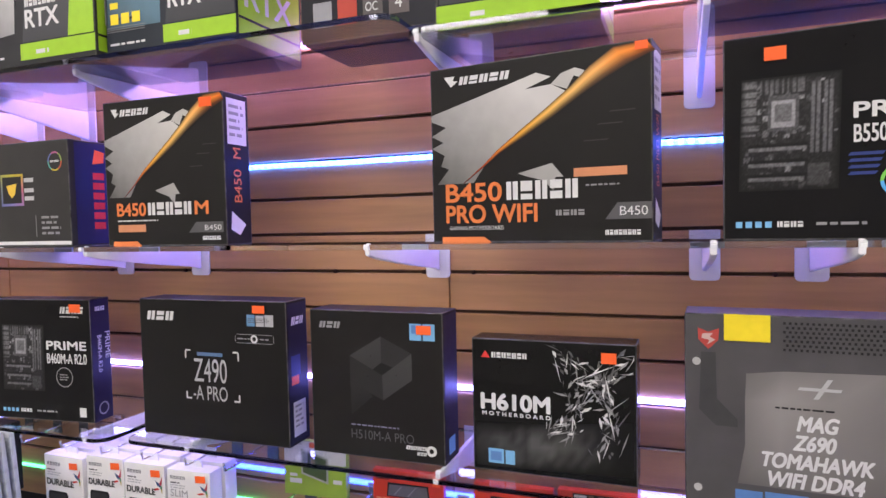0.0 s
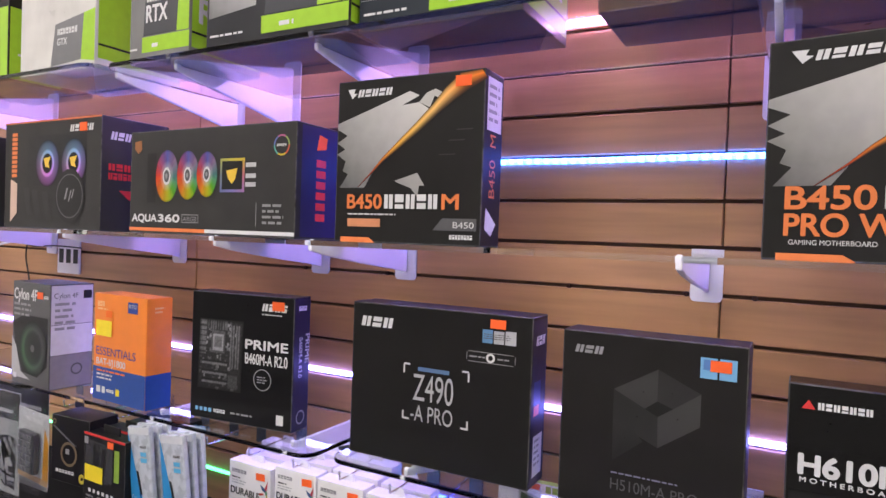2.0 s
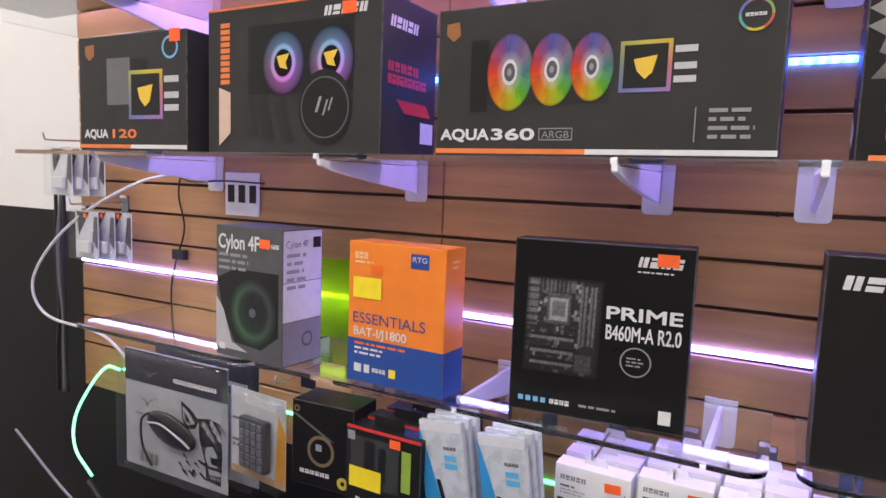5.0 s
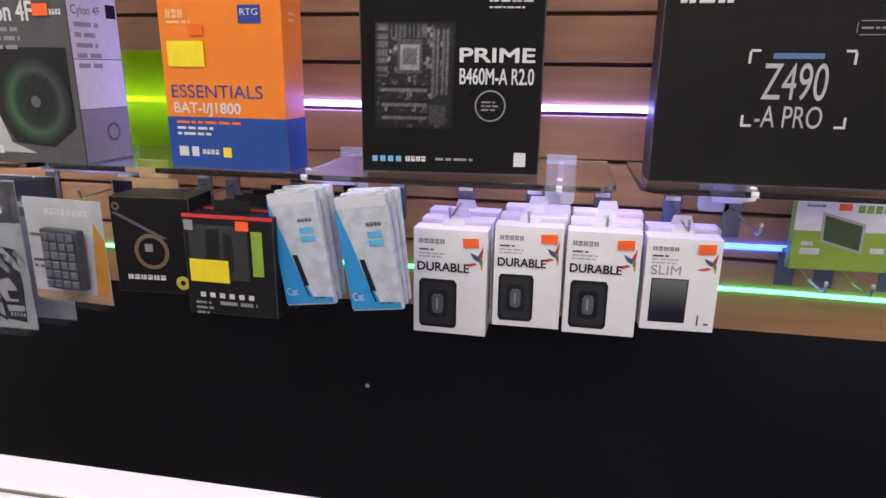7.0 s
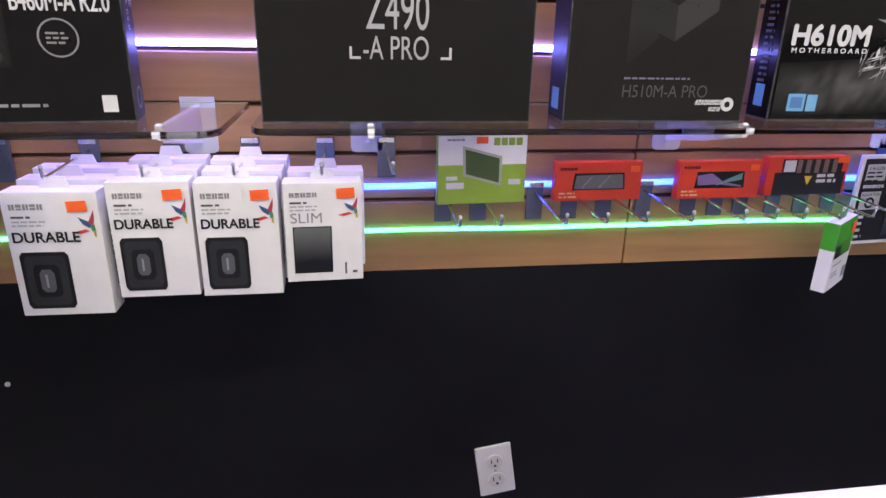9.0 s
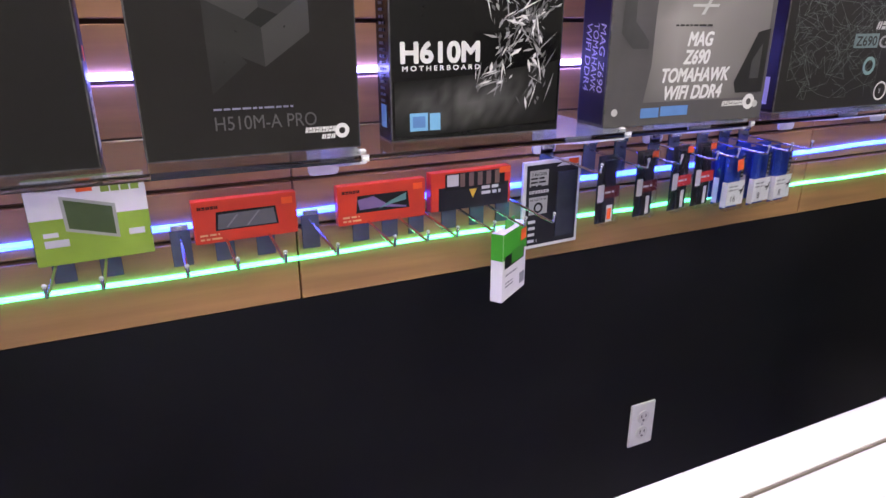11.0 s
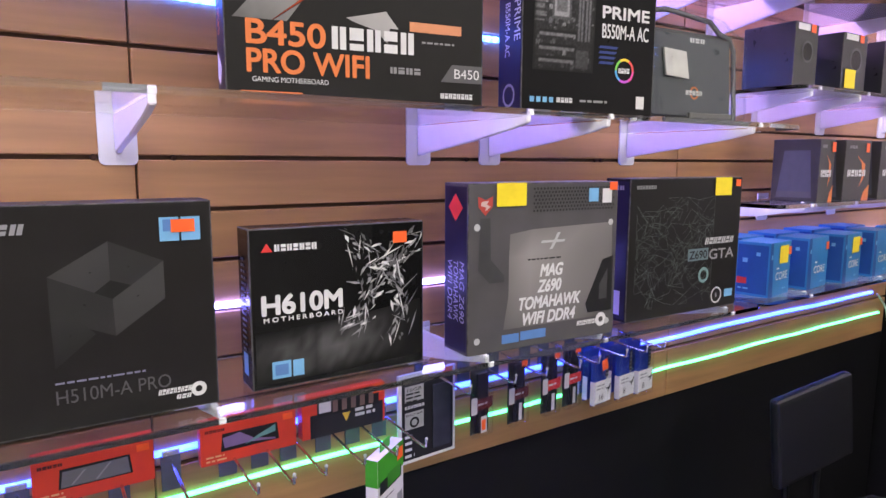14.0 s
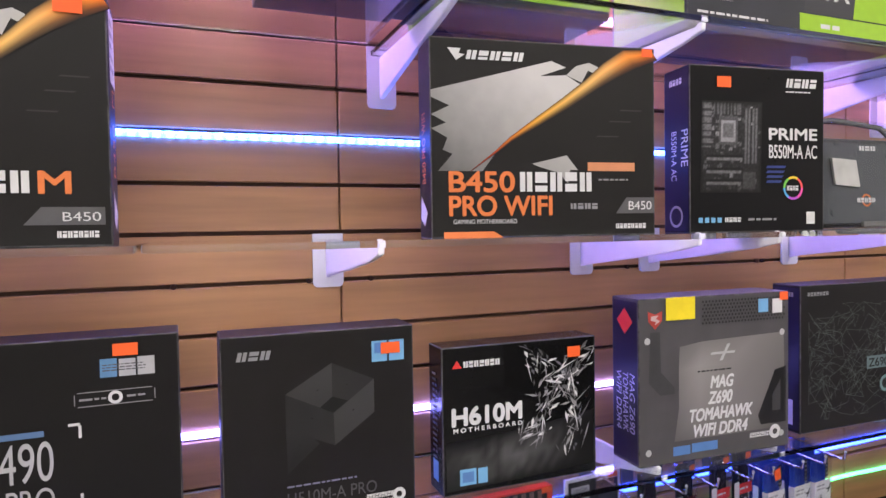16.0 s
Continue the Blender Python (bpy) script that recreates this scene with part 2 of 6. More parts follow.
class Face:
    """A face of a carton w x d x h whose corner stands at its own origin."""

    def __init__(self, owner, w, d, h, side="front"):
        self.owner, self.count = owner, 0
        self.m = {"front": Matrix(((1, 0, 0, 0), (0, 1, 0, 0), (0, 0, 1, 0), (0, 0, 0, 1))),
                  "right": Matrix(((0, -1, 0, w), (1, 0, 0, 0), (0, 0, 1, 0), (0, 0, 0, 1))),
                  "left": Matrix(((0, 1, 0, 0), (-1, 0, 0, d), (0, 0, 1, 0), (0, 0, 0, 1))),
                  "top": Matrix(((1, 0, 0, 0), (0, 0, 1, 0), (0, -1, 0, h), (0, 0, 0, 1)))}[side]

    def put(self, name, bm, mat, layer=1, label=""):
        self.count += 1
        bmesh.ops.transform(bm, matrix=self.m @ Matrix.Translation((0, -0.0004 * layer - 0.00002 * self.count, 0)), verts=bm.verts)
        return part(name, bm, mat, self.owner, label)

    def poly(self, name, points, mat, layer=1, label=""):
        own = bmesh.new()
        own.faces.new([own.verts.new((u, 0, v)) for u, v in points])
        return self.put(name, own, mat, layer, label)

    def rect(self, name, u0, v0, u1, v1, mat, layer=1, label=""):
        return self.poly(name, [(u0, v0), (u1, v0), (u1, v1), (u0, v1)], mat, layer, label)

    def bars(self, name, rects, mat, layer=2, slant=0.0, label=""):
        own = bmesh.new()
        for u0, v0, u1, v1 in rects:
            s = slant * (v1 - v0)
            own.faces.new([own.verts.new((u, 0, v)) for u, v in ((u0, v0), (u1, v0), (u1 + s, v1), (u0 + s, v1))])
        return tagged(self.put(name, own, mat, layer, label), kind="stuff" if len(rects) > 1 else "")

    def mark(self, name, u0, v0, width, height, letters, mat, slant=0.0, layer=2, label=""):
        """A word mark kept as plain blocks, one a letter, each split by a thin gap."""
        step, own = width / letters, bmesh.new()
        for k in range(letters):
            a, b, g = u0 + k * step, u0 + k * step + step * 0.80, (.30, .52, .40, .60)[(k * 3 + letters) % 4]
            m, q = a + (b - a) * (.34 + .3 * g), (b - a) * .07
            for x0, y0, x1, y1 in ((a, 0, b, g), (a, g + .15, b, 1)) if k % 2 else ((a, 0, m - q, 1), (m + q, 0, b, 1)):
                own.faces.new([own.verts.new((u + slant * v * height, 0, v0 + v * height)) for u, v in ((x0, y0), (x1, y0), (x1, y1), (x0, y1))])
        return tagged(self.put(name, own, mat, layer, label), kind="stuff")

    def lines(self, name, u0, v0, width, rows, pitch, mat, seed=0, thick=0.45):
        """Print too small to read, as short bars."""
        r = random.Random(seed)
        rects = []
        for k in range(rows):
            u, end = u0, u0 + width * r.uniform(0.7, 1)
            while u < end:
                w = pitch * r.uniform(0.8, 2.6)
                rects.append((u, v0 - k * pitch, min(u + w, end), v0 - k * pitch + pitch * thick))
                u += w + pitch * 0.4
        return self.bars(name, rects, mat)

    def text(self, words, u, v, height, mat, width=None, layer=2, slant=0.0, turn=0.0, bold=0.0, name="lettering"):
        """Lettering: cap height and, where given, the whole width."""
        data = bpy.data.curves.new("type", "FONT")
        data.body, data.size, data.shear, data.fill_mode = words, 1.0, slant, "FRONT"
        ob = bpy.data.objects.new("type", data)
        scene.collection.objects.link(ob)
        bpy.context.view_layer.update()
        me = bpy.data.meshes.new_from_object(ob.evaluated_get(bpy.context.evaluated_depsgraph_get()))
        bpy.data.objects.remove(ob)
        bpy.data.curves.remove(data)
        own = bmesh.new()
        own.from_mesh(me)
        bpy.data.meshes.remove(me)
        xs = [p.co.x for p in own.verts]
        lines = words.count("\n") + 1
        sy = height / 0.69
        sx = sy if width is None else width / (max(xs) - min(xs))
        m = Matrix.Translation((u, 0, v)) @ Matrix.Rotation(radians(turn), 4, "Y") @ Matrix(((sx, 0, 0, -min(xs) * sx), (0, 0, 1, 0), (0, sy, 0, 0), (0, 0, 0, 1)))
        bmesh.ops.transform(own, matrix=m, verts=own.verts)
        if bold:
            plain, g = own.copy(), bold * height * 1.5
            for k in range(6):
                twin = plain.copy()
                bmesh.ops.translate(twin, vec=(g * math.cos(k * math.pi / 3), -.000015 * (k + 1), g * math.sin(k * math.pi / 3)), verts=twin.verts)
                join(own, twin)
            plain.free()
        return self.put(name, own, mat, layer)

    def blend(self, name, rows, tints, layer=1, label=""):
        """Soft-toned print: a grid of points with a colour for each."""
        own = bmesh.new()
        tint = own.loops.layers.float_color.new("hue")
        grid = [[own.verts.new((u, 0, v)) for u, v in row] for row in rows]
        for i in range(len(grid) - 1):
            for j in range(len(grid[i]) - 1):
                spots = ((i, j), (i, j + 1), (i + 1, j + 1), (i + 1, j))
                face = own.faces.new([grid[a][b] for a, b in spots])
                for lp, (a, b) in zip(face.loops, spots):
                    lp[tint] = (*tints[a][b], 1)
        bmesh.ops.recalc_face_normals(own, faces=own.faces[:])
        return self.put(name, own, TONED, layer, label)

    def ring(self, name, u, v, r, inner, mat, layer=2, label=""):
        own = disc(r, 28, inner)
        bmesh.ops.translate(own, vec=(u, 0, v), verts=own.verts)
        return self.put(name, own, mat, layer, label)

    def tag(self, u, v, w=0.026, h=0.016, mat=STICK, tilt=0.0):
        c, s = math.cos(radians(tilt)), math.sin(radians(tilt))
        pts = [(u + a * c - b * s, v + a * s + b * c) for a, b in ((0, 0), (w, 0), (w, h), (0, h))]
        return self.poly("price_sticker", pts, mat, 5, "bright orange price sticker" if mat is STICK else "blank yellow paper tag")


# Paler edges on dark cartons: wear, plus edge highlights put into the colour.
EDGE = stuff("worn_card_edge", (0.055, 0.053, 0.052), 0.5, vary=0.9, scale=60, fine=500)
DARK_CARDS = ("coal", "jet", "slate", "gunmetal", "black", "ash_", "onyx", "graphite", "dusk", "soot", "night", "ember", "cpu", "cube")


def carton(name, x, y, z, w, d, h, mat, label, category="box", group="", turn=0.0, soft=0.0018, lean=0.0):
    """A closed carton with its front left foot at (x, y, z); a lid seam runs round it. Returns the thing and its front."""
    ob = thing(name, pose(x, y, z, lean, 0, turn), label, category, group)
    bm = block(0, w, 0, d, 0, h, soft)
    for v in bm.verts:
        n = noise.noise(Vector((v.co.x * 9 + x * 7, v.co.y * 9, v.co.z * 9 + y)))
        v.co += Vector((0, 0, n * 0.0006))
    if any(k in mat.name for k in DARK_CARDS):
        bm.normal_update()
        for fc in bm.faces:
            fc.material_index = 0 if max(abs(c) for c in fc.normal) > 0.98 else 1
        part("carton", bm, [mat, EDGE], ob)
    else:
        part("carton", bm, mat, ob)
    return ob, Face(ob, w, d, h)


# ---- structure ----
def plain_wall(name, x0, x1, y0, y1, z0, z1, mat, label):
    return solid(name, block(x0, x1, y0, y1, z0, z1), mat, label, "wall", kind="structure")


wall_north = solid("wall_north", block(X0, X1, WALL + 0.012, WALL + 0.10, SLAT_FOOT, SLAT_TOP), BACKER, "shop wall clad with brown wood laminate slatwall boards", "wall", kind="structure")
solid("wall_lower", block(X0, X1, WALL, WALL + 0.10, 0, SLAT_FOOT - 0.001), BLACKWALL, "lower wall painted glossy black below the slatwall", "wall", kind="structure")
plain_wall("wall_upper", X0, X1, WALL + 0.005, WALL + 0.10, SLAT_TOP + 0.001, CEIL, WHITEWALL, "plain white wall above the slatwall")
plain_wall("wall_left_low", -4.2, X0 - 0.002, WALL + 0.05, WALL + 0.15, 0, 1.29, BLACKWALL, "black painted wall beside the slatwall")
plain_wall("wall_left_high", -4.2, X0 - 0.002, WALL + 0.05, WALL + 0.15, 1.291, CEIL, WHITEWALL, "white painted wall above the black paint")
plain_wall("wall_right_low", 1.90, 2.00, -3.4, WALL + 0.1, 0, 1.15, BLACKWALL, "glossy black side wall at the end of the slatwall")
plain_wall("wall_right_high", 1.90, 2.00, -3.4, WALL + 0.1, 1.151, CEIL, WHITEWALL, "plain white side wall")
plain_wall("wall_left_side", -4.3, -4.2, -3.4, WALL + 0.15, 0, CEIL, WHITEWALL, "plain white side wall")
plain_wall("wall_south", -4.3, 2.00, -3.5, -3.4, 0, CEIL, WHITEWALL, "plain white wall on the customers' side")
solid("ceiling", block(-4.3, 2.00, -3.5, WALL + 0.15, CEIL, CEIL + 0.1), WHITEWALL, "plain white ceiling", "ceiling", kind="structure")
floor = solid("floor", block(-4.3, 2.00, -3.5, WALL + 0.15, -0.1, -0.004), GROUT, "grey tiled shop floor", "floor", kind="structure")

# ---- shelves, brackets, strips ----
def pane(x0, x1, y0, z, label, r=0.03):
    """Glass shelf from the wall to y0, top at z, with rounded front corners."""
    y1, pts = WALL - 0.004, []
    for cx, cy, a0 in ((x0 + r, y0 + r, 180), (x1 - r, y0 + r, 270)):
        pts += [(cx + r * math.cos(radians(a0 + a)), cy + r * math.sin(radians(a0 + a))) for a in range(0, 91, 18)]
    pts += [(x1, y1), (x0, y1)]
    bm = prism(pts, -0.008, "z", bevel=0.0008)
    bmesh.ops.translate(bm, vec=(0, 0, z), verts=bm.verts)
    ob = solid("glass_shelf", bm, GLASS, label, "shelf", "glass shelves")
    ob.visible_shadow = False
    return ob


def bracket(x, z, reach, drop=0.052):
    """White pressed-steel slatwall bracket under a pane whose foot is at z, with a lip at its nose."""
    ob = thing("shelf_bracket", pose(x, WALL, z), "white powder-coated steel slatwall shelf bracket", "bracket", "shelf brackets")
    a, z0, z1, c = 0.024, -drop - 0.016, 0.016, 0.007
    plate = prism([(-a, z1), (-a, z0 + c), (-a + c * .3, z0 + c * .3), (-a + c, z0), (a - c, z0), (a - c * .3, z0 + c * .3), (a, z0 + c), (a, z1)], 0.0035, "y")
    bmesh.ops.translate(plate, vec=(0, -0.004, 0), verts=plate.verts)
    part("back_plate", plate, STEEL, ob)
    n = reach
    pts = [(-0.004, 0.0), (-n, 0.0), (-n - 0.002, 0.008), (-n - 0.007, 0.011), (-n - 0.012, 0.006), (-n - 0.011, -0.008), (-n + 0.03, -0.017), (-n * 0.55, -0.020 - drop * 0.22), (-0.03, -drop + 0.005), (-0.004, -drop)]
    bm = prism([(a, b - 0.0005) for a, b in pts], 0.008, "x", bevel=0.0012)
    bmesh.ops.translate(bm, vec=(-0.004, 0, 0), verts=bm.verts)
    part("arm", bm, STEEL, ob)
    part("rivet", block(-0.003, 0.003, -0.0050, -0.004, -drop - 0.009, -drop - 0.003, 0.0004), STEEL, ob)
    return ob


for a, b, f in ((-2.52, -1.615, 0.985), (-1.61, -0.72, 0.985), (-0.715, 0.20, 0.99), (0.205, 0.67, 0.98)):
    pane(a, b, f, MID, "clear glass shelf with a greenish edge, carrying tall boxes")
for a, b, f in ((-2.40, -1.895, 1.035), (-1.89, -1.055, 1.045), (-1.025, 0.715, 1.061), (0.72, 1.82, 1.067)):
    pane(a, b, f, LOW, "clear glass shelf with rounded corners, carrying component boxes")
for a, b, f, z in ((-2.75, -1.51, 0.93, TOP), (-1.505, -0.395, 0.955, TOP), (-0.39, 0.505, 0.98, TOP_EAST), (0.51, 1.82, 0.985, TOP_EAST)):
    pane(a, b, f, z, "clear glass shelf carrying graphics card boxes")
pane(0.735, 1.82, 1.025, 1.538, "clear glass shelf carrying small dark boxes")
pane(0.735, 1.82, 1.053, 1.294, "clear glass shelf carrying processor boxes")

for bx in (-2.25, -1.699, -1.246, -1.028, -0.465, 0.007, 0.163, 0.540):
    bracket(bx, MID - 0.0085, 0.285)
for bx in (-2.26, -1.512, -1.342, -1.015, -0.372, 0.0, 0.570, 0.822, 1.24, 1.66):
    bracket(bx, (TOP if bx < -0.395 else TOP_EAST) - 0.0085, 0.30, 0.066)
for bx in (-1.93, -1.485, -1.128, -0.885, -0.395, 0.006, 0.255, 0.625, 0.933, 1.31, 1.73):
    bracket(bx, LOW - 0.0085, 0.20, 0.050)
for bx in (0.822, 1.03, 1.345, 1.72):
    bracket(bx, 1.538 - 0.0085, 0.235)
for bx in (0.885, 1.082, 1.447):
    bracket(bx, 1.294 - 0.0085, 0.205, 0.040)


def strip(x0, x1, z, mat, label, sag=0.0, seed=0, y=WALL - 0.002, r=0.0045):
    rng = random.Random(seed)
    n = max(3, int((x1 - x0) / 0.12))
    pts = [(x0 + (x1 - x0) * k / n, y - 0.003, z + rng.uniform(-1, 1) * sag) for k in range(n + 1)]
    own = bmesh.new()
    prev = None
    for p in spline(pts, 3):
        ring = [own.verts.new((p.x, p.y + a, p.z + b)) for a, b in ((0.004, -r), (-0.001, -r), (-0.0035, 0), (-0.001, r), (0.004, r))]
        if prev:
            for k in range(4):
                own.faces.new((prev[k], ring[k], ring[k + 1], prev[k + 1]))
        prev = ring
    bmesh.ops.recalc_face_normals(own, faces=own.faces[:])
    return solid("led_strip", own, mat, label, "light strip", "light strips")


strip(-2.30, 0.69, 1.606, LED_MID, "lit azure LED strip stuck along a slatwall groove", 0.0008, 1)
strip(X0 + 0.01, 1.81, 1.167, LED_LOW, "lit lavender-white LED strip behind the lower shelf boxes", 0.0008, 2)
strip(X0 + 0.01, 1.81, 1.852, LED_TOP, "lit lavender LED strip behind the graphics card boxes", 0.0008, 3)
strip(-0.985, 1.76, 0.957, LED_BLUE, "lit blue LED strip behind the hanging memory packs", 0.002, 4)
strip(-2.60, 1.82, 0.882, LED_GREEN, "lit green LED strip along the foot of the slatwall", 0.0016, 5, r=0.0028)
# Housings for the unseen lamps; the far-left one goes with the added lamp.
for lx, ly in LAMPS:
    lamp = thing("ceiling_light", pose(lx, ly, CEIL), "unseen white ceiling light panel with a frosted diffuser", "ceiling light", "ceiling lights")
    part("housing", block(-0.6, 0.6, -0.16, 0.16, -0.07, 0, 0.006), STEEL, lamp)
    part("diffuser", block(-0.57, 0.57, -0.13, 0.13, -0.078, -0.0705, 0.002), LAMPGLOW, lamp)

# ---- upper shelf: board and cooler boxes ----
COAL = stuff("coal_card", (0.0115, 0.0106, 0.0106), 0.42, vary=0.10, scale=14, bump=0.012, fine=600, spec=0.24)
JET = card("jet_card", (0.0045, 0.0043, 0.0055), 0.30, 0.12)
SLATE = card("slate_card", (0.042, 0.041, 0.041), 0.42)
GUN = card("gunmetal_card", (0.085, 0.082, 0.086), 0.34)
PLUM = ink("spine_violet", (0.012, 0.010, 0.032))
WING = shade("steel_print", (0.07, 0.07, 0.07), (0.55, 0.54, 0.53), (0.03, 0, 0.06), (0.16, 0, 0.23))


def scaled(w, h, pts):
    return [(a * w, b * h) for a, b in pts]


def eagle_box(x, y, w, h, d, turn, wide, label):
    ob, f = carton("motherboard_box", x, y, MID, w, d, h, COAL, label, "box", "motherboard boxes", turn)
    S = lambda pts: scaled(w, h, pts)
    f.poly("wing_print", S([(.004, .735), (.25, .815), (.52, .905), (.585, .875), (.47, .825), (.585, .835), (.66, .785), (.33, .50), (.17, .335), (.03, .335), (.09, .42), (.05, .44), (.07, .50), (.004, .545), (.065, .575), (.004, .615), (.08, .66), (.004, .70)]), WING, 1, "grey steel wing artwork")
    f.poly("head_print", S([(.585, .835), (.63, .885), (.69, .905), (.73, .885), (.735, .83), (.715, .795), (.715, .85), (.685, .865), (.655, .80)]), ink("steel_light", (.46, .45, .44)), 2)
    rows, tints = [], []
    spine = [(.165, .335, .002, (.20, .02, .01)), (.27, .43, .006, (.50, .06, .01)), (.34, .50, .012, (.70, .20, .03)), (.46, .595, .022, (.85, .42, .06)), (.58, .69, .030, (.88, .50, .12)), (.69, .785, .036, (.90, .52, .16)), (.78, .865, .050, (.90, .46, .14)), (.88, .935, .058, (.88, .30, .05)), (.996, .965, .034, (.85, .20, .02))]
    for a, b, t, c in spine:
        rows.append([((a - q * t * .55) * w, min((b + q * t * .8) * h, .999 * h)) for q in (-1, -.55, -.15, .3, .7, 1)])
        base = (.013, .0125, .013)
        tints.append([tuple(p * (1 - m) + k * m for p, k in zip(base, c)) for m in (0, .16, .55, 1, .6, .05)])
    f.blend("flame_print", rows, tints, 2, "orange flame streak with soft edges")
    f.poly("shard_print", S([(.43, .375), (.585, .42), (.635, .345), (.60, .345), (.59, .275), (.545, .33), (.46, .36)]), WING, 1)
    f.poly("shard_print", S([(.17, .335), (.27, .425), (.215, .335)]), ink("steel_mid", (.20, .20, .20)), 1)
    f.bars("scratch_print", [(w * a, h * b, w * (a + .10), h * (b + .006)) for a, b in ((.78, .60), (.83, .66), (.72, .52))], ink("scratch", (.035, .034, .034)), 1, 1.6)
    f.poly("emblem", S([(.075, .945), (.11, .885), (.145, .915), (.12, .92), (.13, .945)]), WHITE, 2)
    f.mark("word_mark", .15 * w, .893 * h, .25 * w, .045 * h, 5, WHITE, .25)
    if wide:
        f.text("B450", .075 * w, .232 * h, .100 * h, ORANGE, .275 * w, bold=.024)
        f.mark("word_mark", .375 * w, .232 * h, .335 * w, .100 * h, 5, WHITE)
        f.text("PRO WIFI", .075 * w, .112 * h, .097 * h, ORANGE, .44 * w, bold=.024)
        f.text("GAMING MOTHERBOARD", .09 * w, .07 * h, .022 * h, WHITE, .27 * w)
        f.rect("feature_label", .68 * w, .34 * h, .90 * w, .385 * h, ink("label_peach", (.62, .26, .13)), 2)
        f.lines("small_print", .73 * w, .29 * h, .18 * w, 1, .02 * h, GREY, 4)
        f.mark("socket_marks", .60 * w, .14 * h, .13 * w, .03 * h, 4, GREY)
        f.poly("chipset_tag", S([(.81, .115), (.995, .115), (.995, .20), (.86, .20)]), DIM, 2)
        f.text("B450", .87 * w, .135 * h, .045 * h, WHITE, .11 * w, 3)
    else:
        f.text("B450", .095 * w, .208 * h, .085 * h, ORANGE, .25 * w, bold=.024)
        f.mark("word_mark", .365 * w, .208 * h, .375 * w, .085 * h, 5, WHITE)
        f.text("M", .755 * w, .208 * h, .085 * h, ORANGE, .105 * w, bold=.024)
        f.lines("small_print", .10 * w, .168 * h, .45 * w, 1, .02 * h, WHITE, 3)
        f.rect("feature_label", .10 * w, .095 * h, .34 * w, .145 * h, ink("label_peach", (.62, .26, .13)), 2)
        f.poly("chipset_tag", S([(.70, .085), (.975, .085), (.975, .155), (.76, .155)]), DIM, 2)
        f.text("B450", .83 * w, .10 * h, .035 * h, WHITE, .13 * w, 3)
    f.poly("foot_flash", S([(.05, .0), (.30, .0), (.26, .03), (.05, .03)]), ORANGE, 1)
    f.mark("word_mark", .81 * w, .035 * h, .145 * w, .026 * h, 8, WHITE)
    f.tag(.82 * w, .905 * h, .026, .016) if not wide else f.tag(.935 * w, .95 * h, .016, .011)
    for side in ("right", "left"):
        g = Face(ob, w, d, h, side)
        if side == "right":
            g.rect("bar_code_label", .12 * d, .66 * h, .88 * d, .96 * h, WHITE, 2, "white bar code label")
            g.lines("bar_code", .2 * d, .90 * h, .6 * d, 5, .012, GREY, 5)
        g.text("B450  M" if not wide else "B450 PRO WIFI", .62 * d, .28 * h, .30 * d, ORANGE, .36 * h, turn=-90)
        g.poly("emblem", [(.2 * d, .22 * h), (.75 * d, .13 * h), (.5 * d, .06 * h), (.15 * d, .10 * h)], WHITE, 2)
    return ob


eagle_box(-1.003, 1.034, .262, .257, .066, 0.3, False, "dark grey motherboard box with a steel bird and an orange flame")
eagle_box(-.381, 1.060, .321, .257, .066, -7.9, True, "wide dark grey motherboard box with steel bird and orange flame")


def board_art(f, u0, v0, w, h, seed):
    """Dim photograph of a circuit board: chips, slots, sinks and socket in soft tones."""
    r = random.Random(seed)
    nu, nv = 58, 64
    tone = [[.010 + .012 * r.random() ** 2 for i in range(nu + 1)] for j in range(nv + 1)]

    def lay(a, b, c, d, lum, rough=.35):
        for j in range(int(b * nv), int(d * nv) + 1):
            for i in range(int(a * nu), int(c * nu) + 1):
                tone[min(j, nv)][min(i, nu)] = lum * (1 + rough * r.uniform(-1, 1))

    for k in range(130):
        a, b = r.uniform(0, .95), r.uniform(0, .96)
        lay(a, b, min(a + r.uniform(.01, .06), 1), min(b + r.uniform(.005, .04), 1), r.choice((.02, .035, .06, .12)), .6)
    lay(.03, .50, .16, .97, .075)
    for k in range(6):
        lay(.03, .53 + .075 * k, .16, .535 + .075 * k, .02)
    lay(.22, .86, .64, .97, .055)
    for k in range(7):
        lay(.24 + .055 * k, .86, .25 + .055 * k, .97, .015)
    for q in (.10, .22, .36):
        lay(.12, q, .66, q + .03, .10)
        lay(.12, q + .04, .70, q + .05, .008)
    for q in (.73, .79, .85, .91):
        lay(q, .34, q + .02, .93, .07)
        lay(q + .03, .34, q + .035, .93, .012)
    lay(.30, .54, .60, .83, .045)
    lay(.335, .575, .565, .795, .16, .2)
    lay(.37, .61, .53, .76, .075, .3)
    lay(.72, .06, .90, .22, .04)
    rows, tints = [], []
    for j in range(nv + 1):
        rows.append([(u0 + (i / nu + .03 * (j / nv - .5)) * w, v0 + j / nv * h) for i in range(nu + 1)])
        line = []
        for i in range(nu + 1):
            edge = min(i / nu, 1 - i / nu, j / nv, 1 - j / nv) / .06
            k = min(edge, 1) * (1.1 + .9 * j / nv)
            t = .007 * (1 - min(edge, 1)) + tone[j][i] * k
            line.append((t, t, t * 1.06))
        tints.append(line)
    f.blend("board_print", rows, tints, 1, "dim photograph of a circuit board")


